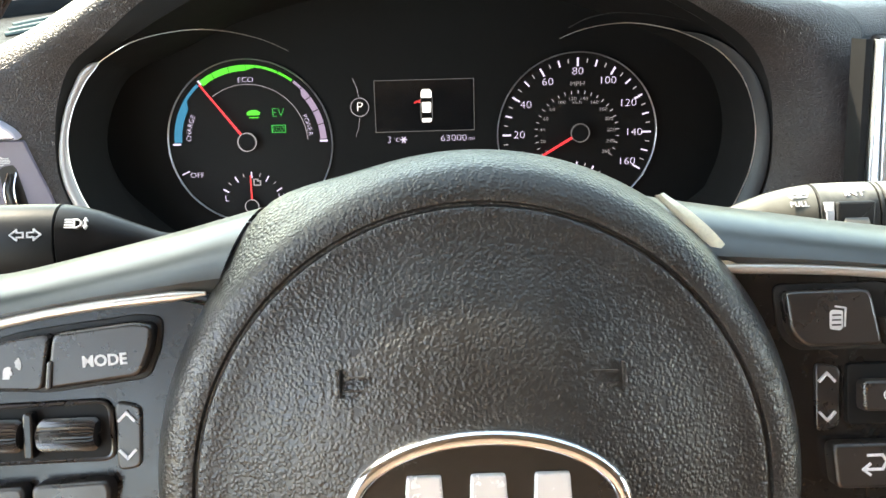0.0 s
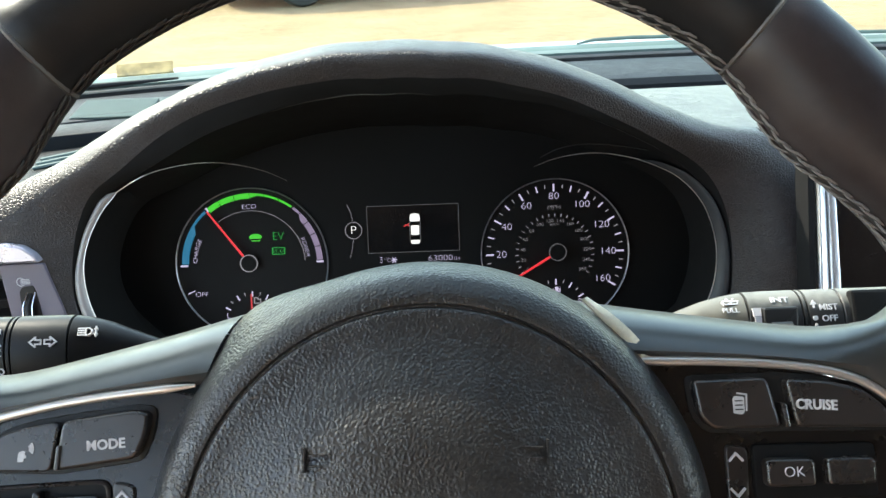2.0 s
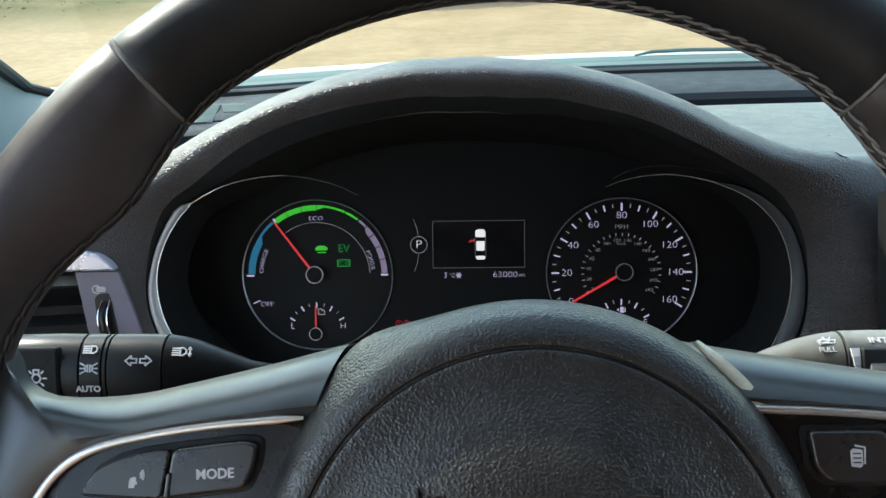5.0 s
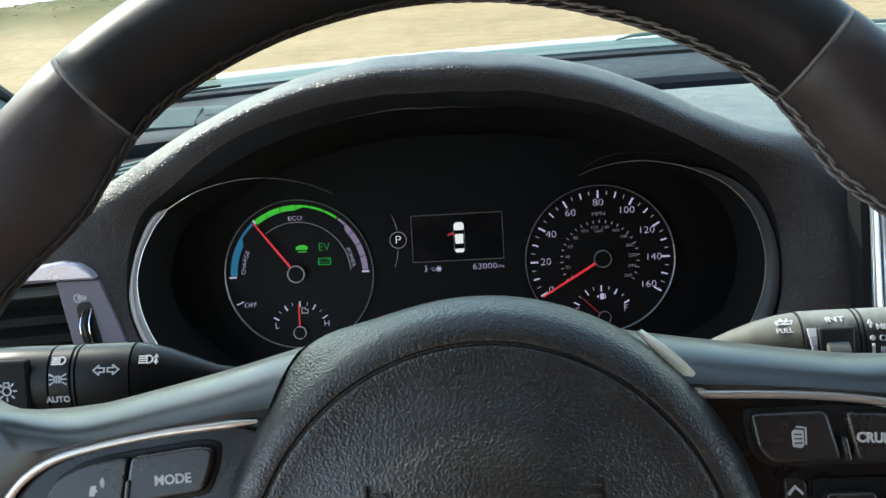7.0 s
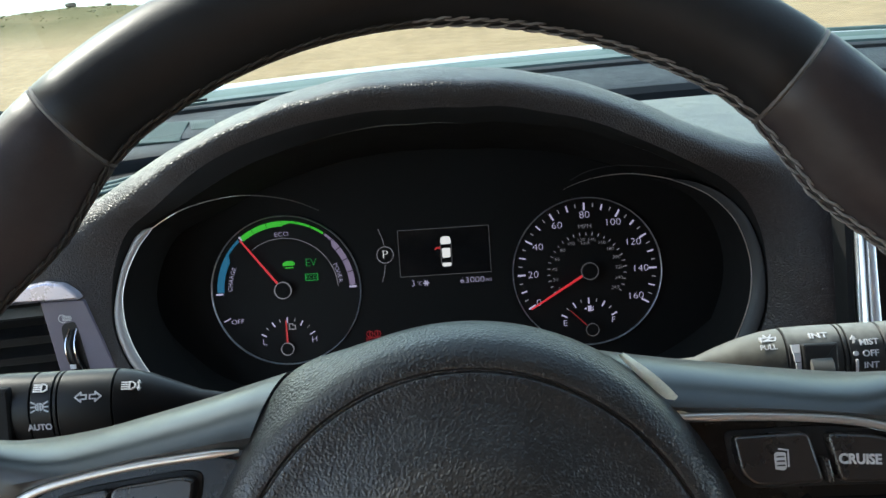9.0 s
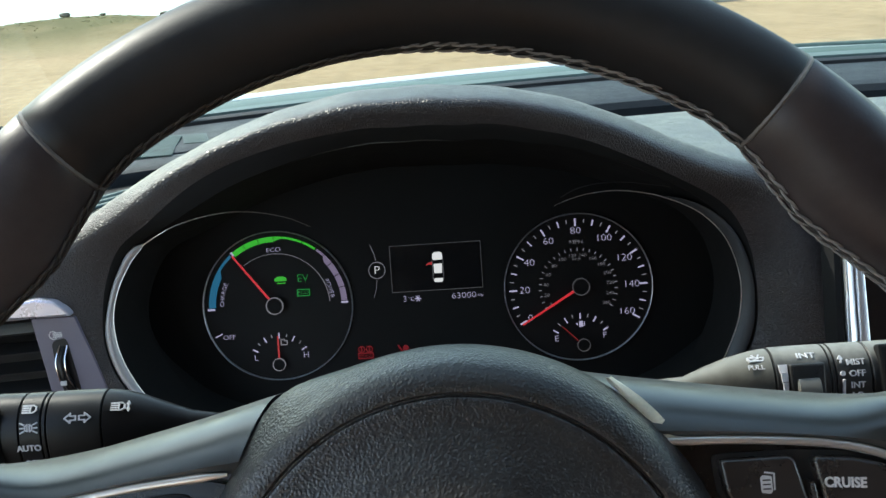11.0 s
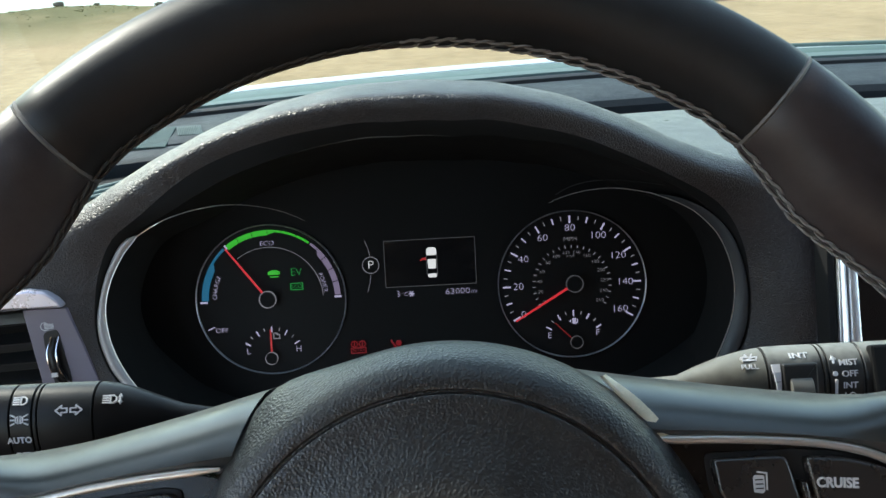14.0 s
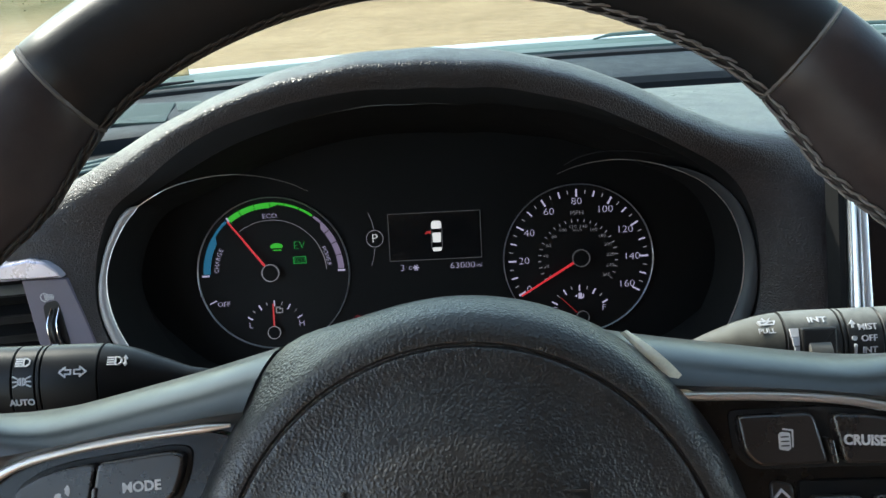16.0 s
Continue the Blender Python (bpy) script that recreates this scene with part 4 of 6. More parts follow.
# ---------------------------------------------------------------- instrument cluster
def build_cluster():
    cl = thing("instrument_cluster", M_CL, "dark instrument cluster with two lit round dials and a small screen", "instrument cluster")
    lip = polar(LIP)
    bm = bmesh.new()
    vs = [bm.verts.new((lip(a)[0] * MM * 1.02, lip(a)[1] * MM * 0.9, -0.0012)) for a in [-math.pi + 2 * math.pi * i / 90 for i in range(90)]]
    bm.faces.new(vs)
    part("face", bm, FACE, cl, smooth=False)
    z0, z1 = -0.0006, 0.0003

    def ticks(parent, cx, cy, angles, r0, r1, width, mat, name="tick"):
        for a in angles:
            bm = bmesh.new()
            s, c = math.sin(radians(a)), math.cos(radians(a))
            strokes(bm, [[(cx + r0 * s, cy + r0 * c), (cx + r1 * s, cy + r1 * c)]], width, z0, z1 + 0.0002)
            part(name, bm, mat, parent, smooth=False)

    def disc(name, cx, cy, r, ring_w, label):
        bm = bmesh.new()
        lathe(bm, [(0, -0.0008), (r, -0.0008), (r, -0.001)], 72, cx=cx, cy=cy)
        d = part(name, bm, FACE2, cl, label)
        bm = bmesh.new()
        lathe(bm, [(r - ring_w, -0.001), (r - ring_w, 0.001), (r + 0.0001, 0.0014), (r + ring_w, 0.0006), (r + ring_w, -0.001)], 96, cx=cx, cy=cy)
        part("ring", bm, RING, d, "thin silver ring")
        return d

    def hub(parent, cx, cy, r, z, mat=None):
        bm = bmesh.new()
        lathe(bm, [(0, z), (r * 0.86, z), (r * 0.9, z - 0.0004), (r * 0.92, -0.0005)], 32, cx=cx, cy=cy)
        h = part("hub", bm, FACE, parent)
        bm = bmesh.new()
        lathe(bm, [(r * 0.93, z - 0.001), (r * 0.935, z + 0.0004), (r * 1.015, z + 0.0004), (r * 1.02, z - 0.001)], 36, cx=cx, cy=cy)
        part("hub_ring", bm, mat or GLOW_DIM, h, "pale lit hub ring")

    def needle(parent, cx, cy, a, r0, r1, w0, w1, z, mat=None):
        bm = bmesh.new()
        s, c = math.sin(radians(a)), math.cos(radians(a))
        px, py = c, -s
        q = [(cx + r0 * s + px * w0, cy + r0 * c + py * w0), (cx + r1 * s + px * w1, cy + r1 * c + py * w1), (cx + r1 * s - px * w1, cy + r1 * c - py * w1), (cx + r0 * s - px * w0, cy + r0 * c - py * w0)]
        prism(bm, q, z - 0.0008, z)
        part("needle", bm, mat or GLOW_RED, parent, "glowing red needle", smooth=False)

    P = 0.000371
    # ---- power gauge
    cx, cy = -0.0986, -0.0004
    g = disc("power_gauge", cx, cy, 0.0494, 0.00035, "power gauge with blue green and purple arcs")
    bm = bmesh.new()
    band(bm, cx, cy, -88.5, -60, 0.0412, 0.0456, z0, z1)
    band(bm, cx, cy, -60, -55, (0.0412, 0.0440), (0.0456, 0.0457), z0, z1, 6)
    band(bm, cx, cy, -55, -39.5, 0.0442, (0.0457, 0.0459), z0, z1, 10)
    part("charge_arc", bm, GLOW_BLUE, g, "blue charge arc")
    for a0, a1, t in ((-36.5, -26, 0.0425), (-25.2, -13, 0.0425), (-12.2, 0.2, 0.0425), (0.9, 7, (0.0428, 0.0445)), (7.6, 12, 0.0446), (12.8, 24.5, 0.0446), (25.6, 37, 0.0446)):
        bm = bmesh.new()
        band(bm, cx, cy, a0, a1, t, 0.0460, z0, z1, 10)
        part("eco_segment", bm, GLOW_GREEN, g, "green eco segment")
    for a0, a1, t in ((38.5, 45.5, 0.0446), (46.2, 50, (0.0446, 0.0424)), (50, 54.5, 0.0424), (55.3, 65.5, 0.0424), (66.3, 76.5, 0.0424), (77.3, 88.5, 0.0424)):
        bm = bmesh.new()
        band(bm, cx, cy, a0, a1, t, 0.0461, z0, z1, 10)
        part("power_segment", bm, GLOW_PURPLE, g, "lilac power segment")
    for a in (-90, 90):
        bm = bmesh.new()
        band(bm, cx, cy, a - 0.7, a + 0.7, 0.0420, 0.0466, z0, z1 + 0.0002, 3)
        part("end_mark", bm, GLOW_WHITE, g)
    bm = bmesh.new()
    band(bm, cx, cy, -36, 88, 0.0345, 0.03475, z0, z1, 40)
    part("inner_arc", bm, GLOW_DIM, g, "thin grey inner arc")
    words("eco_word", "ECO", 0.0029, GLOW_WHITE, g, at2(cx, 0.0368), squeeze=1.15)
    for txt, sgn in (("CHARGE", -1), ("POWER", 1)):
        n = len(txt)
        for i, ch in enumerate(txt):
            a = sgn * 74.5 + (i - (n - 1) / 2) * 4.3
            words("letter", ch, 0.0028, GLOW_WHITE, g, at2(cx + 0.0368 * math.sin(radians(a)), cy + 0.0368 * math.cos(radians(a)), 0.0003, -a))
    # small car shape, EV and eco box
    bm = bmesh.new()
    bx, by = cx + 8.5 * P, 45 * P
    prism(bm, rounded([(bx - 0.0040, by - 0.0008), (bx + 0.0036, by - 0.0008), (bx + 0.0040, by + 0.0008), (bx + 0.0018, by + 0.0022), (bx - 0.0020, by + 0.0022), (bx - 0.0040, by + 0.0010)], 0.0006, 2), z0, z1)
    strokes(bm, [[(bx - 0.0024, by - 0.0022), (bx + 0.0026, by - 0.0022)]], 0.0006, z0, z1)
    part("car_symbol", bm, GLOW_GREEN, g, "green car symbol", smooth=False)
    words("ev_word", "EV", 0.0052, GLOW_GREEN_DIM, g, at2(cx + 48 * P, 45.5 * P), squeeze=0.95)
    bm = bmesh.new()
    ex, ey = cx + 47.3 * P, 20 * P
    strokes(bm, [[(ex - 0.004, ey - 0.0021), (ex + 0.004, ey - 0.0021), (ex + 0.004, ey + 0.0021), (ex - 0.004, ey + 0.0021), (ex - 0.004, ey - 0.0021)]], 0.0004, z0, z1)
    part("eco_box", bm, GLOW_GREEN_DIM, g, "green box outline", smooth=False)
    words("eco_box_word", "ECO", 0.0023, GLOW_GREEN_DIM, g, at2(ex, ey), squeeze=1.1)
    ticks(g, cx, cy, [-113.3], 0.0422, 0.0464, 0.0007, GLOW_WHITE)
    words("off_word", "OFF", 0.0031, GLOW_WHITE, g, at2(-0.1325, -0.0195), squeeze=1.1)
    needle(g, cx - 0.0010, cy + 0.0008, -36.6, 0.0055, 0.0428, 0.00065, 0.00045, 0.0045)
    ticks(g, cx - 0.0010, cy + 0.0008, [-36.6], 0.0429, 0.0450, 0.0011, GLOW_WHITE, "needle_tip")
    hub(g, cx - 0.0010, cy + 0.0008, 0.0056, 0.0055)
    # battery level gauge
    sx, sy = -0.0996, -0.0390
    ticks(g, sx, sy, [-60, -30, 0, 30, 60], 0.0172, 0.0203, 0.0007, GLOW_WHITE)
    ticks(g, sx, sy, [-45, -15, 15, 45], 0.0184, 0.0201, 0.0004, GLOW_DIM)
    words("low_letter", "L", 0.0040, GLOW_WHITE, g, at2(-0.1158, -0.0343), squeeze=1.1)
    words("high_letter", "H", 0.0040, GLOW_WHITE, g, at2(-0.0824, -0.0342))
    bm = bmesh.new()
    qx, qy = -0.0968, -0.0247
    strokes(bm, [[(qx - 0.0018, qy - 0.0018), (qx + 0.0022, qy - 0.0018), (qx + 0.0022, qy + 0.0008), (qx + 0.0005, qy + 0.0008), (qx + 0.0005, qy + 0.0018), (qx - 0.0018, qy + 0.0018), (qx - 0.0018, qy - 0.0018)]], 0.0006, z0, z1)
    part("battery_symbol", bm, GLOW_DIM, g, "pale battery symbol", smooth=False)
    needle(g, sx - 0.0006, sy, 0.8, 0.0042, 0.0190, 0.0005, 0.0004, 0.0025, GLOW_RED_DIM)
    hub(g, sx - 0.0006, sy, 0.0042, 0.0035)

    # ---- speedometer
    cx = 0.0993
    g = disc("speedometer", cx, cy, 0.0482, 0.00035, "speedometer dial in miles with an inner kilometre scale")
    ticks(g, cx, cy, [-120 + 30 * i for i in range(9)], 0.0404, 0.0446, 0.0010, GLOW_WHITE)
    ticks(g, cx, cy, [-105 + 30 * i for i in range(8)], 0.0412, 0.0445, 0.0008, GLOW_WHITE)
    ticks(g, cx, cy, [-112.5 + 15 * i for i in range(16)], 0.0424, 0.0444, 0.0005, GLOW_DIM)
    for i in range(9):
        a = -120 + 30 * i
        r = (0.0372, 0.0350, 0.0358, 0.0360, 0.0370, 0.0360, 0.0352, 0.0346, 0.0355)[i]
        words("numeral", str(20 * i), 0.0044, GLOW_WHITE, g, at2(cx + r * math.sin(radians(a)), cy + r * math.cos(radians(a)), 0.0003), squeeze=1.15)
    words("mph_word", "MPH", 0.0028, GLOW_DIM, g, at2(cx, 0.0292), squeeze=1.1)
    for i in range(14):
        a = -120 + (20 * i / 1.609) * 1.5
        words("small_numeral", str(20 * i), 0.0021, GLOW_DIM, g, at2(cx + 0.0211 * math.sin(radians(a)), cy + 0.0211 * math.cos(radians(a)), 0.0003), squeeze=1.15)
    ticks(g, cx, cy, [-120 + (10 * i / 1.609) * 1.5 for i in range(27)], 0.0240, 0.0256, 0.0004, GLOW_DIM)
    words("kmh_word", "km/h", 0.0020, GLOW_DIM, g, at2(cx, 0.0183))
    needle(g, cx + 0.0012, cy + 0.0008, -120.4, 0.0056, 0.0452, 0.00075, 0.0005, 0.0045)
    hub(g, cx + 0.0012, cy + 0.0008, 0.0056, 0.0055, GLOW_FAINT)
    sx, sy = 0.0995, -0.0384
    ticks(g, sx, sy, [-60, -30, 0, 30, 60], 0.0172, 0.0204, 0.0008, GLOW_WHITE)
    ticks(g, sx, sy, [-45, -15, 15, 45], 0.0186, 0.0203, 0.0005, GLOW_DIM)
    words("empty_letter", "E", 0.0040, GLOW_WHITE, g, at2(0.0835, -0.0337), squeeze=1.1)
    words("full_letter", "F", 0.0040, GLOW_WHITE, g, at2(0.1150, -0.0332), squeeze=1.1)
    bm = bmesh.new()
    qx, qy = 0.1000, -0.0248
    prism(bm, [(qx - 0.0012, qy - 0.0018), (qx + 0.0010, qy - 0.0018), (qx + 0.0010, qy + 0.0018), (qx - 0.0012, qy + 0.0018)], z0, z1)
    strokes(bm, [[(qx + 0.0014, qy - 0.0012), (qx + 0.0020, qy - 0.0012), (qx + 0.0020, qy + 0.0012)]], 0.0004, z0, z1)
    prism(bm, [(qx - 0.0034, qy), (qx - 0.0022, qy - 0.0009), (qx - 0.0022, qy + 0.0009)], z0, z1)
    part("pump_symbol", bm, GLOW_WHITE, g, "fuel pump symbol", smooth=False)
    needle(g, sx + 0.0008, sy, -45, 0.0042, 0.0186, 0.0004, 0.0003, 0.0025, GLOW_RED_FAINT)
    hub(g, sx + 0.0012, sy, 0.0042, 0.0035, GLOW_FAINT)

    # ---- centre screen
    bm = bmesh.new()
    sx, sy, hw, hh = 0.0073, 0.0189, 0.0298, 0.0153
    prism(bm, rounded([(sx - hw, sy - hh), (sx + hw, sy - hh), (sx + hw, sy + hh), (sx - hw, sy + hh)], 0.001, 2), -0.0011, -0.0007)
    s = part("screen", bm, SCREEN, cl, "small dark screen showing a car outline")
    bm = bmesh.new()
    strokes(bm, [[(sx - hw, sy - hh), (sx + hw, sy - hh), (sx + hw, sy + hh), (sx - hw, sy + hh), (sx - hw, sy - hh)]], 0.00028, z0, z1)
    part("screen_outline", bm, GLOW_FAINT, s, "thin grey outline", smooth=False)
    ix, iy = 0.0085, 0.0187
    bm = bmesh.new()
    prism(bm, rounded([(ix - 0.0034, iy + 0.0048), (ix + 0.0034, iy + 0.0048), (ix + 0.0032, iy + 0.0088), (ix + 0.0020, iy + 0.0099), (ix - 0.0020, iy + 0.0099), (ix - 0.0032, iy + 0.0088)], 0.0012, 3), z0, z1)
    prism(bm, rounded([(ix - 0.0026, iy - 0.0040), (ix + 0.0026, iy - 0.0040), (ix + 0.0028, iy + 0.0022), (ix - 0.0028, iy + 0.0022)], 0.0006, 2), z0, z1)
    prism(bm, rounded([(ix - 0.0027, iy - 0.0098), (ix + 0.0027, iy - 0.0098), (ix + 0.0031, iy - 0.0074), (ix - 0.0031, iy - 0.0074)], 0.0008, 2), z0, z1)
    part("car_outline", bm, GLOW_ICON, s, "white car seen from above", smooth=False)
    bm = bmesh.new()
    strokes(bm, [[(ix - 0.0035, iy + 0.0045), (ix - 0.0034, iy - 0.0080)], [(ix + 0.0035, iy + 0.0045), (ix + 0.0034, iy - 0.0080)]], 0.0004, z0, z1)
    part("car_flanks", bm, GLOW_FAINT, s, "grey car flanks", smooth=False)
    bm = bmesh.new()
    strokes(bm, [[(ix - 0.0040, iy + 0.0032), (ix - 0.0072, iy + 0.0018)], [(ix - 0.0040, iy + 0.0020), (ix - 0.0062, iy + 0.0030)]], 0.0007, z0, z1)
    part("open_door_mark", bm, GLOW_RED_DIM, s, "red open door mark", smooth=False)
    words("temperature", "3", 0.0040, GLOW_WHITE, cl, at2(-0.0145, -0.0012))
    words("temperature_unit", "°C", 0.0026, GLOW_WHITE, cl, at2(-0.0102, -0.0014))
    bm = bmesh.new()
    for k in range(3):
        a = k * math.pi / 3
        strokes(bm, [[(-0.0059 - 0.0018 * math.cos(a), -0.0013 - 0.0018 * math.sin(a)), (-0.0059 + 0.0018 * math.cos(a), -0.0013 + 0.0018 * math.sin(a))]], 0.00055, z0, z1)
    part("snow_symbol", bm, GLOW_WHITE, cl, "small snowflake symbol", smooth=False)
    words("odometer", "63000", 0.0038, GLOW_WHITE, cl, at2(0.0244, -0.0011), squeeze=1.2)
    words("odometer_unit", "mi", 0.0028, GLOW_WHITE, cl, at2(0.0352, -0.0014))
    # gear letter in its ring, with thin curved lines
    bm = bmesh.new()
    px, py = -0.0316, 0.0189
    lathe(bm, [(0.0052, z0), (0.0052, z1), (0.0056, z1), (0.0056, z0)], 36, cx=px, cy=py)
    gr = part("gear_ring", bm, GLOW_DIM, cl, "thin white ring round the gear letter")
    words("gear_letter", "P", 0.0054, GLOW_ICON, gr, at2(px, py), squeeze=1.1)
    bm = bmesh.new()
    strokes(bm, [[(px - 0.0035, py + 0.017), (px - 0.0012, py + 0.011), (px - 0.0004, py + 0.0065)], [(px - 0.0004, py - 0.0065), (px - 0.0012, py - 0.012), (px - 0.003, py - 0.0175)]], 0.00025, z0, z1 - 0.0002)
    part("side_line", bm, GLOW_DIM, cl, "thin grey curved line", smooth=False)
    # red warning lights below
    bm = bmesh.new()
    wx, wy = -0.043, -0.0352
    strokes(bm, [[(wx - 0.0048, wy - 0.0038), (wx + 0.0048, wy - 0.0038), (wx + 0.0048, wy - 0.0004), (wx - 0.0048, wy - 0.0004), (wx - 0.0048, wy - 0.0038)]], 0.0006, z0, z1)
    for k in (-0.0026, 0.0026):
        strokes(bm, [[(wx + k + 0.0021 * math.cos(i * 0.785), wy + 0.0022 + 0.0021 * math.sin(i * 0.785)) for i in range(9)]], 0.0006, z0, z1)
        strokes(bm, [[(wx + k, wy + 0.0034), (wx + k, wy + 0.0012)]], 0.0007, z0, z1)
    part("brake_warning", bm, GLOW_WARN, cl, "red brake warning light", smooth=False)
    words("brake_word", "BRAKE", 0.0019, GLOW_WARN, cl, at2(wx, wy - 0.0021, 0.0001))
    bm = bmesh.new()
    wx, wy = -0.018, -0.0348
    lathe(bm, [(0, z0), (0, z1), (0.0019, z1), (0.0019, z0)], 16, cx=wx + 0.0018, cy=wy + 0.0012)
    strokes(bm, [[(wx - 0.003, wy + 0.003), (wx - 0.0006, wy - 0.001), (wx + 0.0025, wy - 0.0035)], [(wx - 0.0026, wy - 0.0036), (wx - 0.0006, wy - 0.001)]], 0.0010, z0, z1)
    part("airbag_warning", bm, GLOW_WARN, cl, "red warning light", smooth=False)

    # ---- bezels: a hair-thin bright arc over each dial that widens into a crescent down its outer flank
    for thin, inner, outer, mat, lbl in (
            ([(-63.5, 52.8, 50), (-76, 58.8, 52), (-91.4, 63.1, 56), (-106.1, 64.7, 62), (-120, 63.4, 70), (-133.5, 59.7, 78), (-143.7, 55, 79), (-155.7, 49.4, 72)],
             [(-156.2, 49.6, 69), (-158.5, 46.6, 69), (-164.4, 40.1, 69), (-171.7, 28.1, 69), (-176, 16.9, 69), (-177.6, 8.8, 69), (-177.8, 0.7, 69), (-176.5, -9.3, 69), (-173.2, -20, 69), (-167.6, -31.3, 69), (-160.4, -41.7, 69), (-148, -58, 68)],
             [(-156.8, 50.0, 69), (-161.5, 49.2, 69), (-164.8, 47.0, 69), (-168, 43.2, 69), (-173.8, 33.1, 69), (-178, 23.6, 69), (-181.8, 10.7, 69), (-183.4, 0.9, 69), (-183, -9, 69), (-181.1, -17.3, 69), (-177.2, -27.5, 69), (-171.4, -36.1, 69), (-163.9, -44.8, 69), (-150, -60, 68)],
             BEZEL_LIT, "satin crescent bezel in its lit grey tone"),
            ([(80.6, 55.6, 50), (89.7, 59.1, 52), (102.6, 61.8, 54), (118.6, 62.3, 56), (137.5, 58.7, 58), (149.8, 53.9, 60)],
             [(141, 57.4, 59), (149.8, 53.9, 60), (161.9, 46.9, 62), (173, 35.7, 62), (179.2, 24, 62), (182.8, 10.7, 62), (183.6, -0.8, 62), (182, -13.9, 62), (177.6, -26.9, 62), (170.4, -41.6, 62), (161.3, -53.8, 62), (150, -63, 61)],
             [(143, 57.5, 61), (153, 55.2, 64), (167.1, 48.1, 66), (179.6, 35.6, 66), (186.4, 20.7, 66), (189.4, 7.6, 66), (190.1, -5.4, 66), (189, -18.5, 66), (184.9, -31.4, 66), (178.2, -44.3, 66), (168, -58, 66), (156, -68, 65)],
             BEZEL_SHADED, "satin crescent bezel in its shaded dark tone")):
        ni, no = [curve([tuple(c * MM for c in p) for p in ln], 64) for ln in (inner, outer)]
        bm = bmesh.new()
        rows = []
        for a, b in zip(ni, no):
            A, B = Vector(a), Vector(b)
            d = B - A
            up = Vector((0, 0, (0.34 if mat is BEZEL_LIT else 0.16) * d.length))
            rows.append([tuple(A + Vector((0, 0, -0.050))), tuple(A), tuple(A + d * 0.10 + up * 0.45), tuple(A + d * 0.3 + up), tuple(A + d * 0.55 + up * 1.2), tuple(A + d * 0.8 + up), tuple(A + d * 0.95 + up * 0.4), tuple(B), tuple(B + d.normalized() * 0.0008 - Vector((0, 0, 0.012)))])
        grid_faces(bm, [r[1:] for r in rows])
        bz = part("bezel", bm, mat, cl, lbl)
        bm = bmesh.new()
        grid_faces(bm, [r[:2] for r in rows])
        part("bezel_skirt", bm, TUNNEL, bz, "matt black inner wall")
        bm = bmesh.new()
        line = curve([tuple(c * MM for c in p) for p in thin], 40)
        tube(bm, line, [0.00006 + 0.00022 * min(1, k / 30) for k in range(40)], 6)
        tube(bm, [tuple(Vector(p) + Vector((0, 0, 0.0003))) for p in ni], [0.0002 + 0.0001 * min(1, k / 10) for k in range(64)], 6)
        part("bezel_edge", bm, CHROME, bz, "thin bright bezel edge")
    bm = bmesh.new()
    tube(bm, curve([(u * MM, v * MM, w * MM) for u, v, w in ((83, 60.7, 64), (91.5, 64.8, 64), (104.4, 67.3, 64), (120.3, 66.8, 64), (136.2, 64.3, 64), (149, 61.8, 64))], 30), 0.00022, 6)
    part("shroud_edge", bm, VENT, cl, "dark edge of the dial shroud")
    return cl


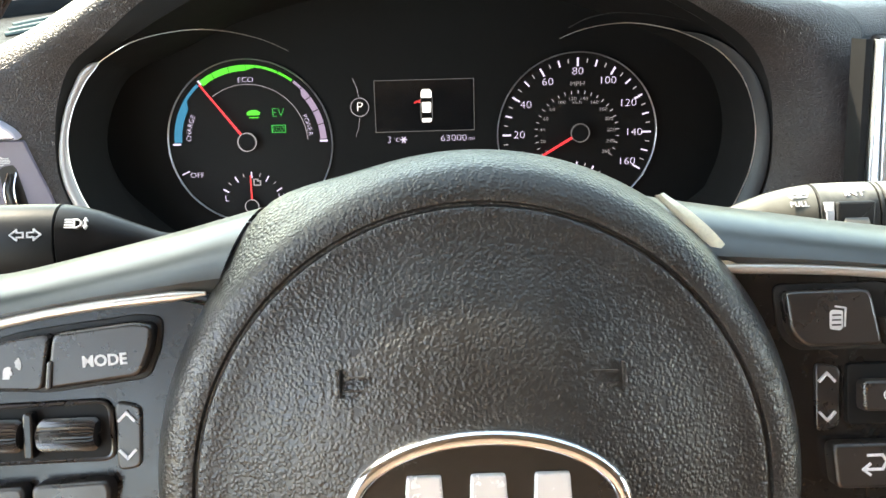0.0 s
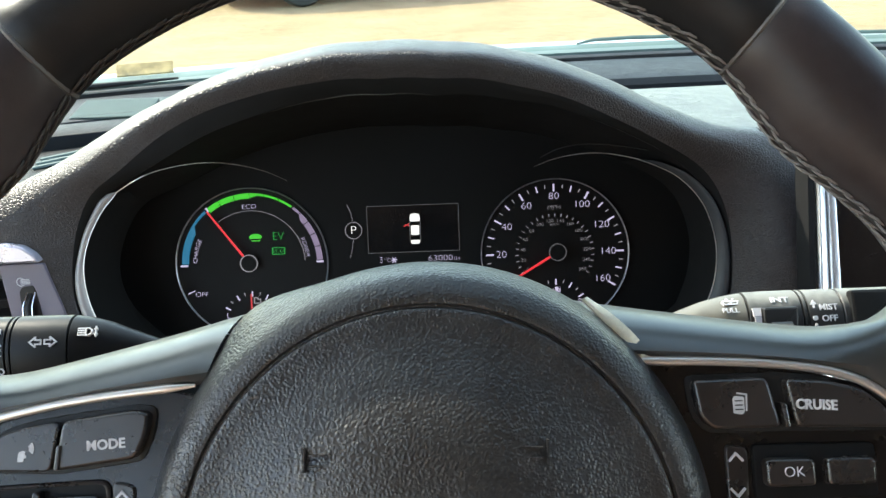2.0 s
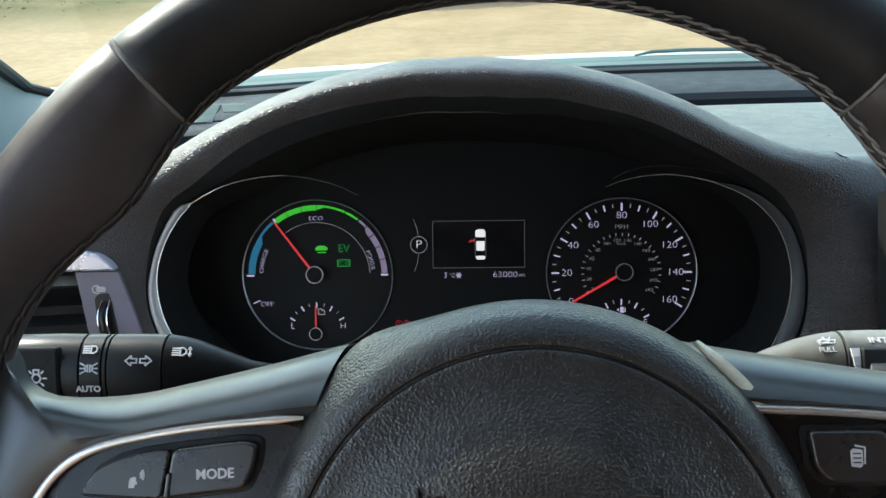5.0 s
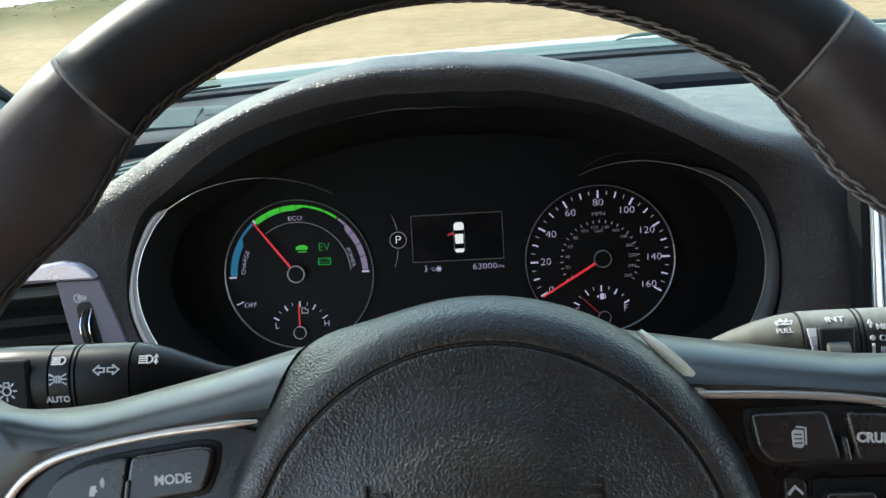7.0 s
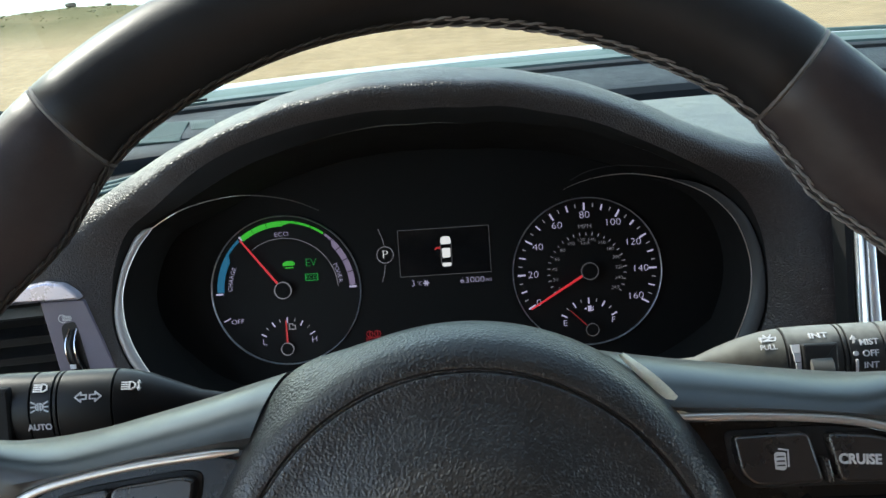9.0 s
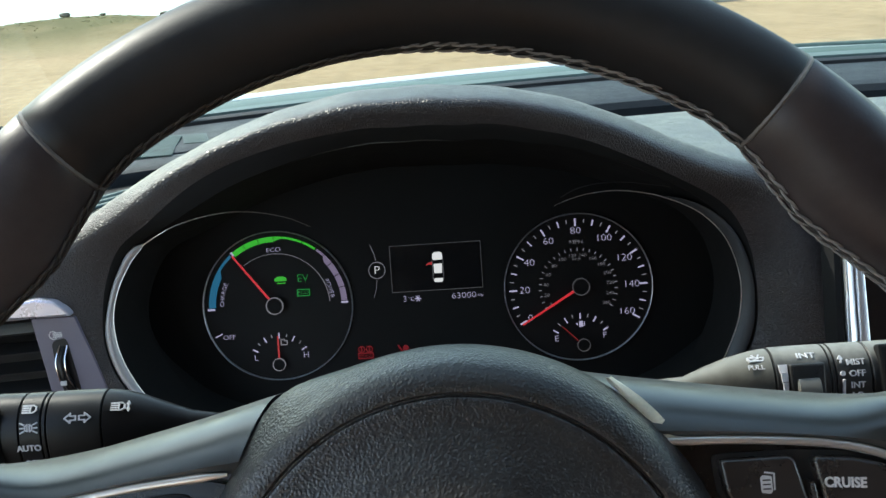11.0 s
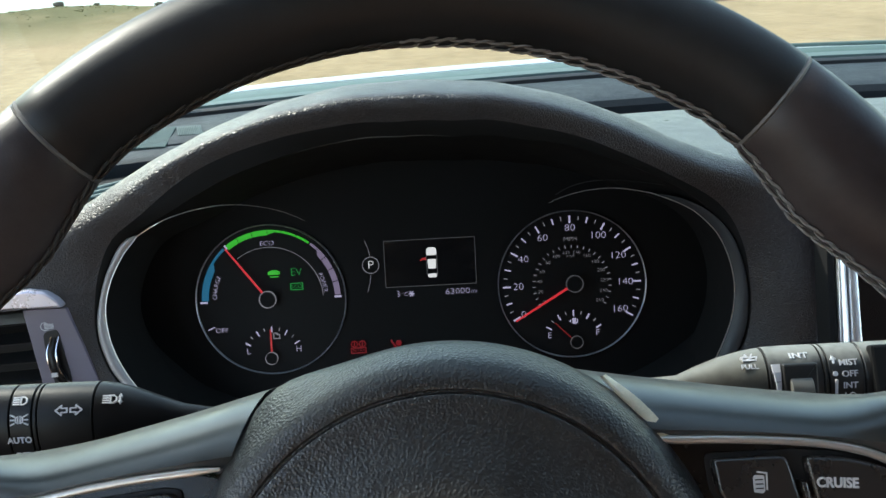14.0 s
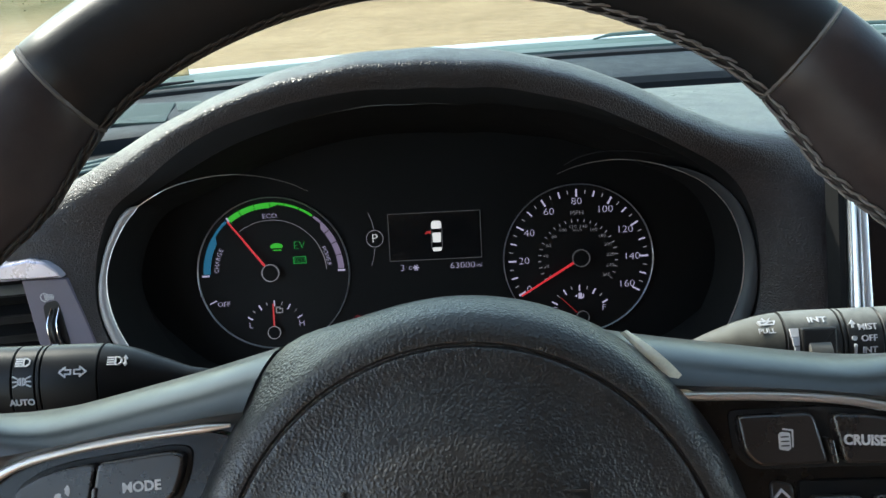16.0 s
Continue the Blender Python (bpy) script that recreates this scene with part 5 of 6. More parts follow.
# ---------------------------------------------------------------- steering wheel
def build_wheel():
    wh = thing("steering_wheel", M_WH, "black leather steering wheel with grey stitching and satin trim", "steering wheel")
    R, RA, RB = 0.1535, 0.0140, 0.0160

    def surf(a, ph, extra=0.0):
        """A place on the rim: a clockwise from the top, ph from the inner side towards the driver."""
        c = math.cos(radians(ph))
        d = abs((a + 180) % 360 - 180)
        grip = float(np.interp(d, (0, 36, 40, 45, 50, 54, 59, 63, 67, 71, 180), (14, 14.2, 15.6, 18.7, 21.2, 20.3, 17, 14, 11.8, 10.6, 11))) * MM
        thumb = grip - RA if c > 0 else 0.0
        r = R - (RA + extra + thumb) * c
        return (r * math.sin(radians(a)), r * math.cos(radians(a)), (RB + extra) * math.sin(radians(ph)))

    def segment(a0, a1, mat):
        bm = bmesh.new()
        n = max(8, int((a1 - a0) / 2.2))
        rows = []
        for i in range(n + 1):
            a = a0 + (a1 - a0) * i / n
            rows.append([surf(a, 360 * s / 28) for s in range(28)])
        for d in (-1, 1):
            extra = [[surf((a0 if d < 0 else a1) + d * da, 360 * s / 28, e) for s in range(28)] for da, e in ((0.22, -0.0003), (0.36, -0.0011))]
            rows = list(reversed(extra)) + rows if d < 0 else rows + extra
        vs = grid_faces(bm, rows, close_u=True)
        bm.faces.new(vs[0]), bm.faces.new(list(reversed(vs[-1])))
        return part("rim_segment", bm, mat, wh, "smooth black leather rim cover")

    seams = [-40.3, 40.3, 118, 242]
    for a0, a1, mat in ((-40.3, 40.3, RIM_LEATHER), (40.3, 118, GRIP_LEATHER), (118, 242, RIM_LEATHER), (242, 319.7, GRIP_LEATHER)):
        sg = segment(a0 + 0.42, a1 - 0.42, mat)
        light, dark = bmesh.new(), bmesh.new()
        k = int((a1 - a0) / 2.15)
        d = (a1 - a0 - 1.2) / k
        for i in range(k):
            a = a0 + 0.6 + d * i
            # stitches on the left are flatter and take the dark copy, shade as colour
            e = 0.6 if (a < -2 or a > 180) else 1.0
            bm = light if e == 1.0 else dark
            j = 1 + 0.16 * math.sin(i * 12.9898) * math.sin(i * 4.1)
            thick = [0.00026, 0.00036, 0.00042, 0.00042, 0.00036, 0.00026]
            tube(bm, [surf(a - d * 0.30, 3.5 * e, -0.0002), surf(a - d * 0.05, 5.5 * e, 0.0003), surf(a + d * 0.30, 8.2 * e * j, 0.0006), surf(a + d * 0.62, 10.8 * e * j, 0.0005), surf(a + d * 0.95, 10.4 * e * j, 0.0003), surf(a + d * 1.12, 8.6 * e * j, -0.0003)], thick, 6)
            tube(bm, [surf(a - d * 0.14, -11.2 * e * j, -0.0004), surf(a, -10.6 * e * j, 0.0003), surf(a + d * 0.32, -8.2 * e * j, 0.0005), surf(a + d * 0.65, -5.8 * e * j, 0.0006), surf(a + d * 0.95, -4.0 * e, 0.0003), surf(a + d * 1.20, -2.8 * e, -0.0002)], thick, 6)
        for bm, mt in ((light, THREAD), (dark, DARK_THREAD)):
            if bm.verts:
                part("stitching", bm, mt, sg, "cross stitching along the inner edge")
            else:
                bm.free()
        bm = bmesh.new()
        tube(bm, [surf(a0 + 0.5 + (a1 - a0 - 1) * i / 60, 1, -0.0003) for i in range(61)], 0.0006, 5)
        part("thread_seam", bm, SEAL, sg, "dark inner seam")
    for a in seams:
        bm = bmesh.new()
        tube(bm, [surf(a, 360 * s / 40, -0.0010) for s in range(40)], 0.0011, 6, closed=True, up=Vector((math.cos(radians(a)), -math.sin(radians(a)), 0)))
        part("seam", bm, SEAM, wh, "raised grey leather seam")

    # airbag pad: a dome with a ring crease
    pcx, pcy = 0.0050, -0.0170
    prof = [(0.0700, -0.022), (0.0728, -0.010), (0.0732, -0.004), (0.0724, 0.0005), (0.0708, 0.0048), (0.0693, 0.0080), (0.0678, 0.0105), (0.0660, 0.0120), (0.0640, 0.0128), (0.0620, 0.0133), (0.0611, 0.0131), (0.0607, 0.0121), (0.0602, 0.0121), (0.0598, 0.0132), (0.0592, 0.0135),
            (0.0580, 0.0136), (0.0555, 0.0137), (0.0520, 0.0143), (0.046, 0.0163), (0.038, 0.0192), (0.028, 0.0222), (0.018, 0.0238), (0.010, 0.0244), (0.0, 0.0246)]
    bm = bmesh.new()
    lathe(bm, prof, 120, cx=pcx, cy=pcy)
    for v in bm.verts:                            # the pad's flank flares where the spoke begins
        a = math.degrees(math.atan2(v.co.y - pcy, v.co.x - pcx))
        k = 0.0050 * math.exp(-((a - 127) / 11) ** 2) * min(1, max(0, (0.008 - v.co.z) / 0.014))
        v.co.x, v.co.y = v.co.x + k * math.cos(radians(a)), v.co.y + k * math.sin(radians(a))
    pad = part("airbag_pad", bm, PAD, wh, "grained black vinyl airbag cover with a ring crease")
    for sgn, hx in ((-1, -0.0205), (1, 0.0300)):
        bm = bmesh.new()
        hy, hz = 0.0080, 0.0199
        strokes(bm, [[(hx + sgn * 0.0034, hy - 0.0026), (hx + sgn * 0.0034, hy + 0.0026)], [(hx + sgn * 0.002, hy - 0.0014), (hx - sgn * 0.0030, hy - 0.0014), (hx - sgn * 0.0030, hy + 0.0012), (hx + sgn * 0.002, hy + 0.0010)], [(hx - sgn * 0.002, hy - 0.0014), (hx + sgn * 0.0006, hy - 0.0026)]], 0.0005, hz - 0.004, hz + 0.0006)
        part("horn_mark", bm, PAD, pad, "moulded horn symbol", smooth=False)
    # oval badge with plain bars
    ex, ey, ez = 0.0052, -0.0160, 0.0245
    bm = bmesh.new()
    prism(bm, [(ex + 0.0262 * math.cos(t), ey + 0.0134 * math.sin(t)) for t in [2 * math.pi * i / 56 for i in range(56)]], ez - 0.004, ez + 0.0008, 0.0006)
    bd = part("badge", bm, PIANO, wh, "black oval badge with plain silver bars")
    bm = bmesh.new()
    tube(bm, [(ex + 0.0266 * math.cos(t), ey + 0.0138 * math.sin(t), ez + 0.0006) for t in [2 * math.pi * i / 64 for i in range(64)]], 0.0017, 10, closed=True)
    part("badge_ring", bm, BRIGHT, bd, "polished chrome oval ring")
    for bx in (-0.0125, 0.0, 0.0125):
        bm = bmesh.new()
        prism(bm, rounded([(ex + bx - 0.0042, ey - 0.0068), (ex + bx + 0.0042, ey - 0.0068), (ex + bx + 0.0034, ey + 0.0068), (ex + bx - 0.0034, ey + 0.0068)], 0.0006, 2), ez, ez + 0.0020, 0.0005)
        part("badge_bar", bm, BADGE, bd, "plain silver bar")

    # spokes
    spokes = {-1: ([(-46, 44.9), (-50, 43.9), (-55, 42.6), (-69, 39), (-88.6, 34.5), (-104, 31.2), (-113, 29.8), (-119.4, 29.5), (-125.7, 30.2), (-130.5, 31.5), (-134.7, 34.1), (-137.5, 38), (-139, 43), (-145, 44), (-149, 30), (-151, 10), (-149, -34)],
                   [(-52.5, 25.7), (-55, 25.5), (-60, 25.2), (-67, 24.6), (-80, 23.4), (-95, 21.2), (-108, 18.3), (-116, 14.6), (-121.5, 9.6), (-126, 2), (-128.5, -8), (-129, -34)]),
              1: ([(38, 47.5), (46.5, 45.4), (62, 42.7), (78, 40.2), (95, 37.6), (110, 35.6), (119, 35), (127, 36), (132, 38.5), (136, 42), (139, 47), (145, 46), (149, 32), (151, 10), (149, -34)],
                  [(54, 28.2), (58, 27.9), (64, 27.5), (76, 27.1), (90, 26.2), (103, 24.7), (113, 22.4), (121, 18.6), (127, 13), (131.5, 5), (134, -6), (134.5, -34)])}
    for sg, (outer, inner) in spokes.items():
        o, i_ = curve([(a * MM, b * MM) for a, b in outer], 48), curve([(a * MM, b * MM) for a, b in inner], 48)
        bm = bmesh.new()
        rows = []
        for (ox, oy), (ix, iy) in zip(o, i_):
            d = Vector((ix - ox, iy - oy))
            g = min(1.0, max(0.0, (abs(ox) - 0.108) / 0.020))
            g = g * g * (3 - 2 * g)
            low, rise = -0.024 * (1 - g) - 0.007 * g, 0.0265 * (1 - g) + 0.0095 * g
            rows.append([(ox, oy, low - 0.016 + 0.010 * g), (ox, oy, low - 0.002), *[(ox + d.x * (1 - math.cos(q)) * 0.95, oy + d.y * (1 - math.cos(q)) * 0.95, low + rise * math.sin(q)) for q in (0.15, 0.32, 0.5, 0.68, 0.86, 1.05, 1.25, 1.45)], (ix, iy, -0.0002), (ix, iy, -0.006)])
        grid_faces(bm, rows)
        sp = part("spoke", bm, SPOKE, wh, "satin black spoke shell")
        bm = bmesh.new()
        mid = i_[1:]
        tube(bm, [(x, y, 0.0010) for x, y in mid], [0.0005 + 0.0007 * min(1, k / 3) for k in range(len(mid))], 10, flat=0.8)
        part("trim_strip", bm, CHROME, sp, "satin chrome trim strip")
        # switch panel
        poly = [(x - (0.0006 * sg), y - 0.0012) for x, y in i_[4:]]
        poly += [(sg * 0.07, -0.050), (sg * 0.045, -0.050), (sg * 0.045 , 0.02)]
        bm = bmesh.new()
        prism(bm, poly, -0.008, -0.0012, 0.0)
        part("switch_panel", bm, PIANO, sp, "dark switch panel")

    # added block behind the gap, so that the gap reads as dark
    bm = bmesh.new()
    prism(bm, [(-0.036, 0.0462), (-0.050, 0.0424), (-0.058, 0.0245), (-0.056, 0.012), (-0.046, 0.018), (-0.030, 0.040)], -0.044, -0.0265)
    part("gap_filler", bm, TUNNEL, wh, "matt black filler that darkens the gap beside the airbag cover")

    def button(name, pts, label="", h=0.0030, r=0.0020, mat=BUTTON, soft_edge=0.0009):
        bm = bmesh.new()
        prism(bm, rounded([(a * MM, b * MM) for a, b in pts], r, 4), -0.003, h, soft_edge, 3)
        return part(name, bm, mat, wh, label)

    def recess(pts, label):
        bm = bmesh.new()
        prism(bm, rounded([(a * MM, b * MM) for a, b in pts], 0.0022, 4), -0.003, -0.0006, 0.0003)
        part("button_recess", bm, SEAL, wh, label)

    recess([(-114.2, 5.2), (-110.2, 12.8), (-103.6, 16.4), (-97, 18.0), (-88, 19.2), (-70.5, 21.2), (-65.2, 20.4), (-65.8, 13.6), (-68.8, 6.6), (-91, 4.0)], "black gap round the voice and mode buttons")
    recess([(72.2, 23.4), (96, 23.6), (109, 22.2), (118, 19.6), (124, 14.6), (126, 7.4), (99.4, 8.2), (77.4, 8.4), (73.2, 12.4)], "black gap round the menu and cruise buttons")
    for kx, ky in ((-74.2, -6.1), (84.1, -2.3)):
        bm = bmesh.new()
        prism(bm, rounded([((kx + a) * MM, (ky + b) * MM) for a, b in ((-2.6, -8.2), (2.9, -7.4), (3.4, 6.6), (-2.6, 8.0))], 0.0020, 4), -0.003, -0.0004, 0.0006, 3)
        part("seek_key", bm, BUTTON, wh, "dark key with two arrow marks")
    vb = button("voice_button", [(-112.5, 6.2), (-109, 12), (-103, 15.2), (-97, 16.7), (-89.2, 17.7), (-91.3, 5.2)], "dark voice button", soft_edge=0.0005)
    bm = bmesh.new()
    vx, vy = -0.0980, 0.0098
    prism(bm, [(vx + u * 0.75 * MM, vy + v * 0.75 * MM) for u, v in ((-2.2, -2.4), (-0.2, -2.4), (0.0, -1.3), (0.8, -1.2), (0.7, -0.4), (0.2, 0.2), (0.5, 1.0), (-0.4, 1.3), (-1.5, 1.0), (-2.0, 0.0))], 0.0028, 0.0032)
    for r in (1.0, 1.7, 2.4):
        strokes(bm, [[(vx + (1.0 + r * 0.55 * math.cos(q)) * MM, vy + (1.4 + r * 0.75 * math.sin(q)) * MM) for q in (-0.6, -0.2, 0.3, 0.8)]], 0.00045, 0.0028, 0.0032)
    part("voice_symbol", bm, BUTTON_MARK, vb, "white voice symbol", smooth=False)
    mb = button("mode_button", [(-88.6, 17.8), (-70.5, 19.9), (-66.3, 19.2), (-67, 14), (-69.6, 7.8), (-90.6, 5.2)], "dark mode button")
    words("mode_word", "MODE", 0.0024, BUTTON_MARK, mb, at2(-0.0772, 0.0115, 0.0031, 3), squeeze=1.0, bold=0.00010)
    bm = bmesh.new()
    prism(bm, rounded([(-0.0903, 0.0055), (-0.0890, 0.0055), (-0.0884, 0.0118), (-0.0896, 0.0118)], 0.0005, 2), -0.002, 0.0037, 0.0004)
    part("divider", bm, BUTTON, wh, "small dark divider")
    # roller switch block
    bm = bmesh.new()
    pocket = rounded([(-0.1132, 0.0008), (-0.0780, 0.0018), (-0.0772, -0.0112), (-0.1130, -0.0118)], 0.0028, 5)
    prism(bm, pocket, -0.002, -0.0002, 0.0004)
    rb = part("roller_block", bm, FACE2, wh, "black roller switch recess")
    bm = bmesh.new()
    tube(bm, [(u, v, -0.0006) for u, v in pocket], 0.0006, 8, closed=True)
    part("recess_edge", bm, BUTTON, rb)
    for x0, x1 in ((-0.1100, -0.0972), (-0.0930, -0.0802)):
        bm = bmesh.new()
        prof = [(0.0001, x0 - 0.0002), (0.0030, x0), (0.0037, x0 + 0.0008), (0.0037, x1 - 0.0008), (0.0030, x1), (0.0001, x1 + 0.0002)]
        lathe(bm, prof, 56, axis="x", cx=-0.0052, cy=0.0008)
        for v in bm.verts:                        # ribs: every other line of the barrel stands proud
            a = math.atan2(v.co.z - 0.0008, v.co.y + 0.0052)
            if round(a / (2 * math.pi / 56)) % 2:
                v.co.y, v.co.z = -0.0052 + (v.co.y + 0.0052) * 0.90, 0.0008 + (v.co.z - 0.0008) * 0.90
        part("roller", bm, BUTTON, rb, "ribbed dark roller")
    bm = bmesh.new()
    prism(bm, [(-0.1048, -0.0057), (-0.1039, -0.0057), (-0.1029, -0.0064), (-0.1029, -0.0040), (-0.1039, -0.0047), (-0.1048, -0.0047)], 0.0044, 0.0050)
    strokes(bm, [[(-0.1052, -0.0066), (-0.1022, -0.0037)], [(-0.1021, -0.0059), (-0.1016, -0.0052), (-0.1021, -0.0045)]], 0.00030, 0.0045, 0.0051)
    part("mute_symbol", bm, BUTTON_MARK, rb, "white mute symbol", smooth=False)
    bm = bmesh.new()
    prism(bm, rounded([(-0.0962, 0.0002), (-0.0940, 0.0002), (-0.0940, -0.0102), (-0.0962, -0.0102)], 0.0008, 2), -0.001, 0.0026, 0.0005)
    part("roller_divider", bm, PIANO, rb, "black divider")
    for sg, cxx in ((-1, -0.0742), (1, 0.0841)):
        z0, z1 = -0.002, 0.0001
        for cyy, d in ((-0.0018 if sg < 0 else 0.0022, 1), (-0.0104 if sg < 0 else -0.0068, -1)):
            bm = bmesh.new()
            strokes(bm, [[(cxx - 0.0017, cyy - 0.0009 * d), (cxx, cyy + 0.0009 * d), (cxx + 0.0017, cyy - 0.0009 * d)]], 0.0006, z0, z1)
            part("arrow_mark", bm, MARK, wh, "white arrow mark", smooth=False)
    bm = bmesh.new()
    x = -0.1170
    strokes(bm, [[(x - 0.0013, 0.0006), (x + 0.0013, 0.0006)], [(x, 0.0019), (x, -0.0007)], [(x - 0.0013, -0.0112), (x + 0.0013, -0.0112)]], 0.0007, -0.002, -0.0004)
    prism(bm, [(x - 0.0015, -0.0058), (x - 0.0003, -0.0058), (x + 0.0013, -0.0074), (x + 0.0013, -0.0030), (x - 0.0003, -0.0044), (x - 0.0015, -0.0044)], -0.002, -0.0004)
    part("volume_marks", bm, MARK, wh, "white volume marks", smooth=False)
    button("lower_button", [(-114, -16.6), (-96.4, -16.0), (-96.4, -25), (-112, -26)], "dark lower switch")
    button("lower_button", [(-94.8, -15.9), (-78, -15.2), (-77, -18), (-79, -25), (-94.8, -25)], "dark lower switch")
    # switches on the other spoke
    b1 = button("menu_button", [(73.4, 22.2), (92.6, 22.4), (95.6, 9.6), (78, 9.6), (74.6, 13)], "dark menu button")
    bm = bmesh.new()
    mx, my = 0.0850, 0.0156
    sheet = [(-1.7, -2.0), (0.5, -2.4), (1.2, -1.7), (1.2, 2.0), (-1.0, 2.3), (-1.7, 1.8)]
    prism(bm, rounded([(mx + a * MM, my + b * MM) for a, b in sheet], 0.0003, 2), 0.0026, 0.0032)
    strokes(bm, [[(mx + 1.7 * MM, my - 1.4 * MM), (mx + 1.9 * MM, my + 2.6 * MM), (mx - 0.4 * MM, my + 3.0 * MM)]], 0.0004, 0.0026, 0.0031)
    part("page_symbol", bm, BUTTON_MARK, b1, "white page symbol")
    bm = bmesh.new()
    for k in range(3):
        strokes(bm, [[(mx - 0.0011, my - 0.0011 + k * 0.0011), (mx + 0.0006, my - 0.0011 + k * 0.0011)]], 0.00035, 0.0030, 0.0034)
    part("page_lines", bm, BUTTON, b1, smooth=False)
    b2 = button("cruise_button", [(97.2, 21.8), (108, 21.0), (117, 18.6), (122.5, 14), (124.5, 8.6), (99.4, 9.4)], "dark cruise button")
    words("cruise_word", "CRUISE", 0.0024, BUTTON_MARK, b2, at2(0.1047, 0.0149, 0.0031, -4), squeeze=0.95, bold=0.00012)
    bm = bmesh.new()
    prism(bm, rounded([(0.0962, 0.0095), (0.0976, 0.0095), (0.0968, 0.0158), (0.0954, 0.0158)], 0.0005, 2), -0.002, 0.0037, 0.0004)
    part("divider", bm, BUTTON, wh, "small dark divider")
    bm = bmesh.new()
    prism(bm, rounded([(0.0885, 0.0052), (0.1200, 0.0046), (0.1200, -0.0090), (0.0885, -0.0088)], 0.0012, 3), -0.002, 0.0002, 0.0003)
    kb = part("ok_block", bm, FACE2, wh, "black recess round the ok switch")
    bm = bmesh.new()
    prism(bm, rounded([(0.0905, 0.0018), (0.1030, 0.0016), (0.1030, -0.0052), (0.0905, -0.0052)], 0.0014, 3), -0.002, 0.0034, 0.0008, 3)
    part("ok_switch", bm, BUTTON, kb, "dark ok switch")
    bm = bmesh.new()
    prism(bm, rounded([(0.1060, 0.0016), (0.1185, 0.0014), (0.1185, -0.0052), (0.1060, -0.0052)], 0.0014, 3), -0.002, 0.0034, 0.0008, 3)
    part("set_switch", bm, BUTTON, kb, "dark rocker switch")
    words("ok_word", "OK", 0.0026, MARK, kb, at2(0.0975, -0.0016, 0.0035))
    b3 = button("return_button", [(83.6, -12.4), (104, -12.4), (104, -22.6), (84.6, -22.6)], "dark return button")
    bm = bmesh.new()
    strokes(bm, [[(0.0915, -0.0150), (0.0948, -0.0150), (0.0958, -0.0165), (0.0948, -0.0182), (0.0905, -0.0182)], [(0.0920, -0.0170), (0.0905, -0.0182), (0.0920, -0.0194)]], 0.0006, 0.0028, 0.0032)
    part("return_symbol", bm, MARK, b3, "white return symbol", smooth=False)
    # cream strip between pad and spoke: the light caught there, as colour
    bm = bmesh.new()
    lo, hi = curve([(0.0474, 0.0446, -0.0035), (0.0514, 0.0393, -0.0006), (0.0556, 0.0334, 0.0006), (0.0583, 0.0282, 0.0006)], 14), curve([(0.0488, 0.0450, -0.0035), (0.0550, 0.0397, -0.0002), (0.0602, 0.0340, 0.0012), (0.0640, 0.0286, 0.0008)], 14)
    rows = []
    for a, b in zip(lo, hi):
        A, B = Vector(a), Vector(b)
        rows.append([tuple(A - Vector((0, 0, 0.003))), tuple(A), tuple(A * 0.7 + B * 0.3 + Vector((0, 0, 0.0007))), tuple(A * 0.3 + B * 0.7 + Vector((0, 0, 0.0006))), tuple(B), tuple(B - Vector((0, 0, 0.003)))])
    grid_faces(bm, rows)
    part("edge_strip", bm, CREAM, wh, "cream strip painted for light caught beside the airbag cover")
    # column behind the wheel
    bm = bmesh.new()
    lathe(bm, [(0.040, -0.02), (0.050, -0.035), (0.052, -0.09), (0.050, -0.20), (0.0, -0.20)], 40, cx=0.0, cy=-0.028)
    part("column_shroud", bm, STALK, wh, "black column shroud")
    return wh


# ---------------------------------------------------------------- stalks
def barrel(bm, prof, y0, z0, b, h, seg=40):
    """A bar along x with an oval section: (size, x) pairs, b and h its half depth and half height."""
    rows = []
    for k, x in prof:
        rows.append([(x, y0 - b * k * math.cos(2 * math.pi * i / seg), z0 + h * k * math.sin(2 * math.pi * i / seg)) for i in range(seg)])
    vs = grid_faces(bm, rows, close_u=True)
    bm.faces.new(vs[0]), bm.faces.new(list(reversed(vs[-1])))


def on_barrel(x, a, y0, z0, b, h, k=1.0):
    """The pose of a mark on an oval bar: a degrees round from its front."""
    c, s = math.cos(radians(a)), math.sin(radians(a))
    tilt = math.degrees(math.atan2(s / h, c / b))
    return pose(x, y0 - b * k * c, z0 + h * k * s, 90 - tilt, 0, 0)


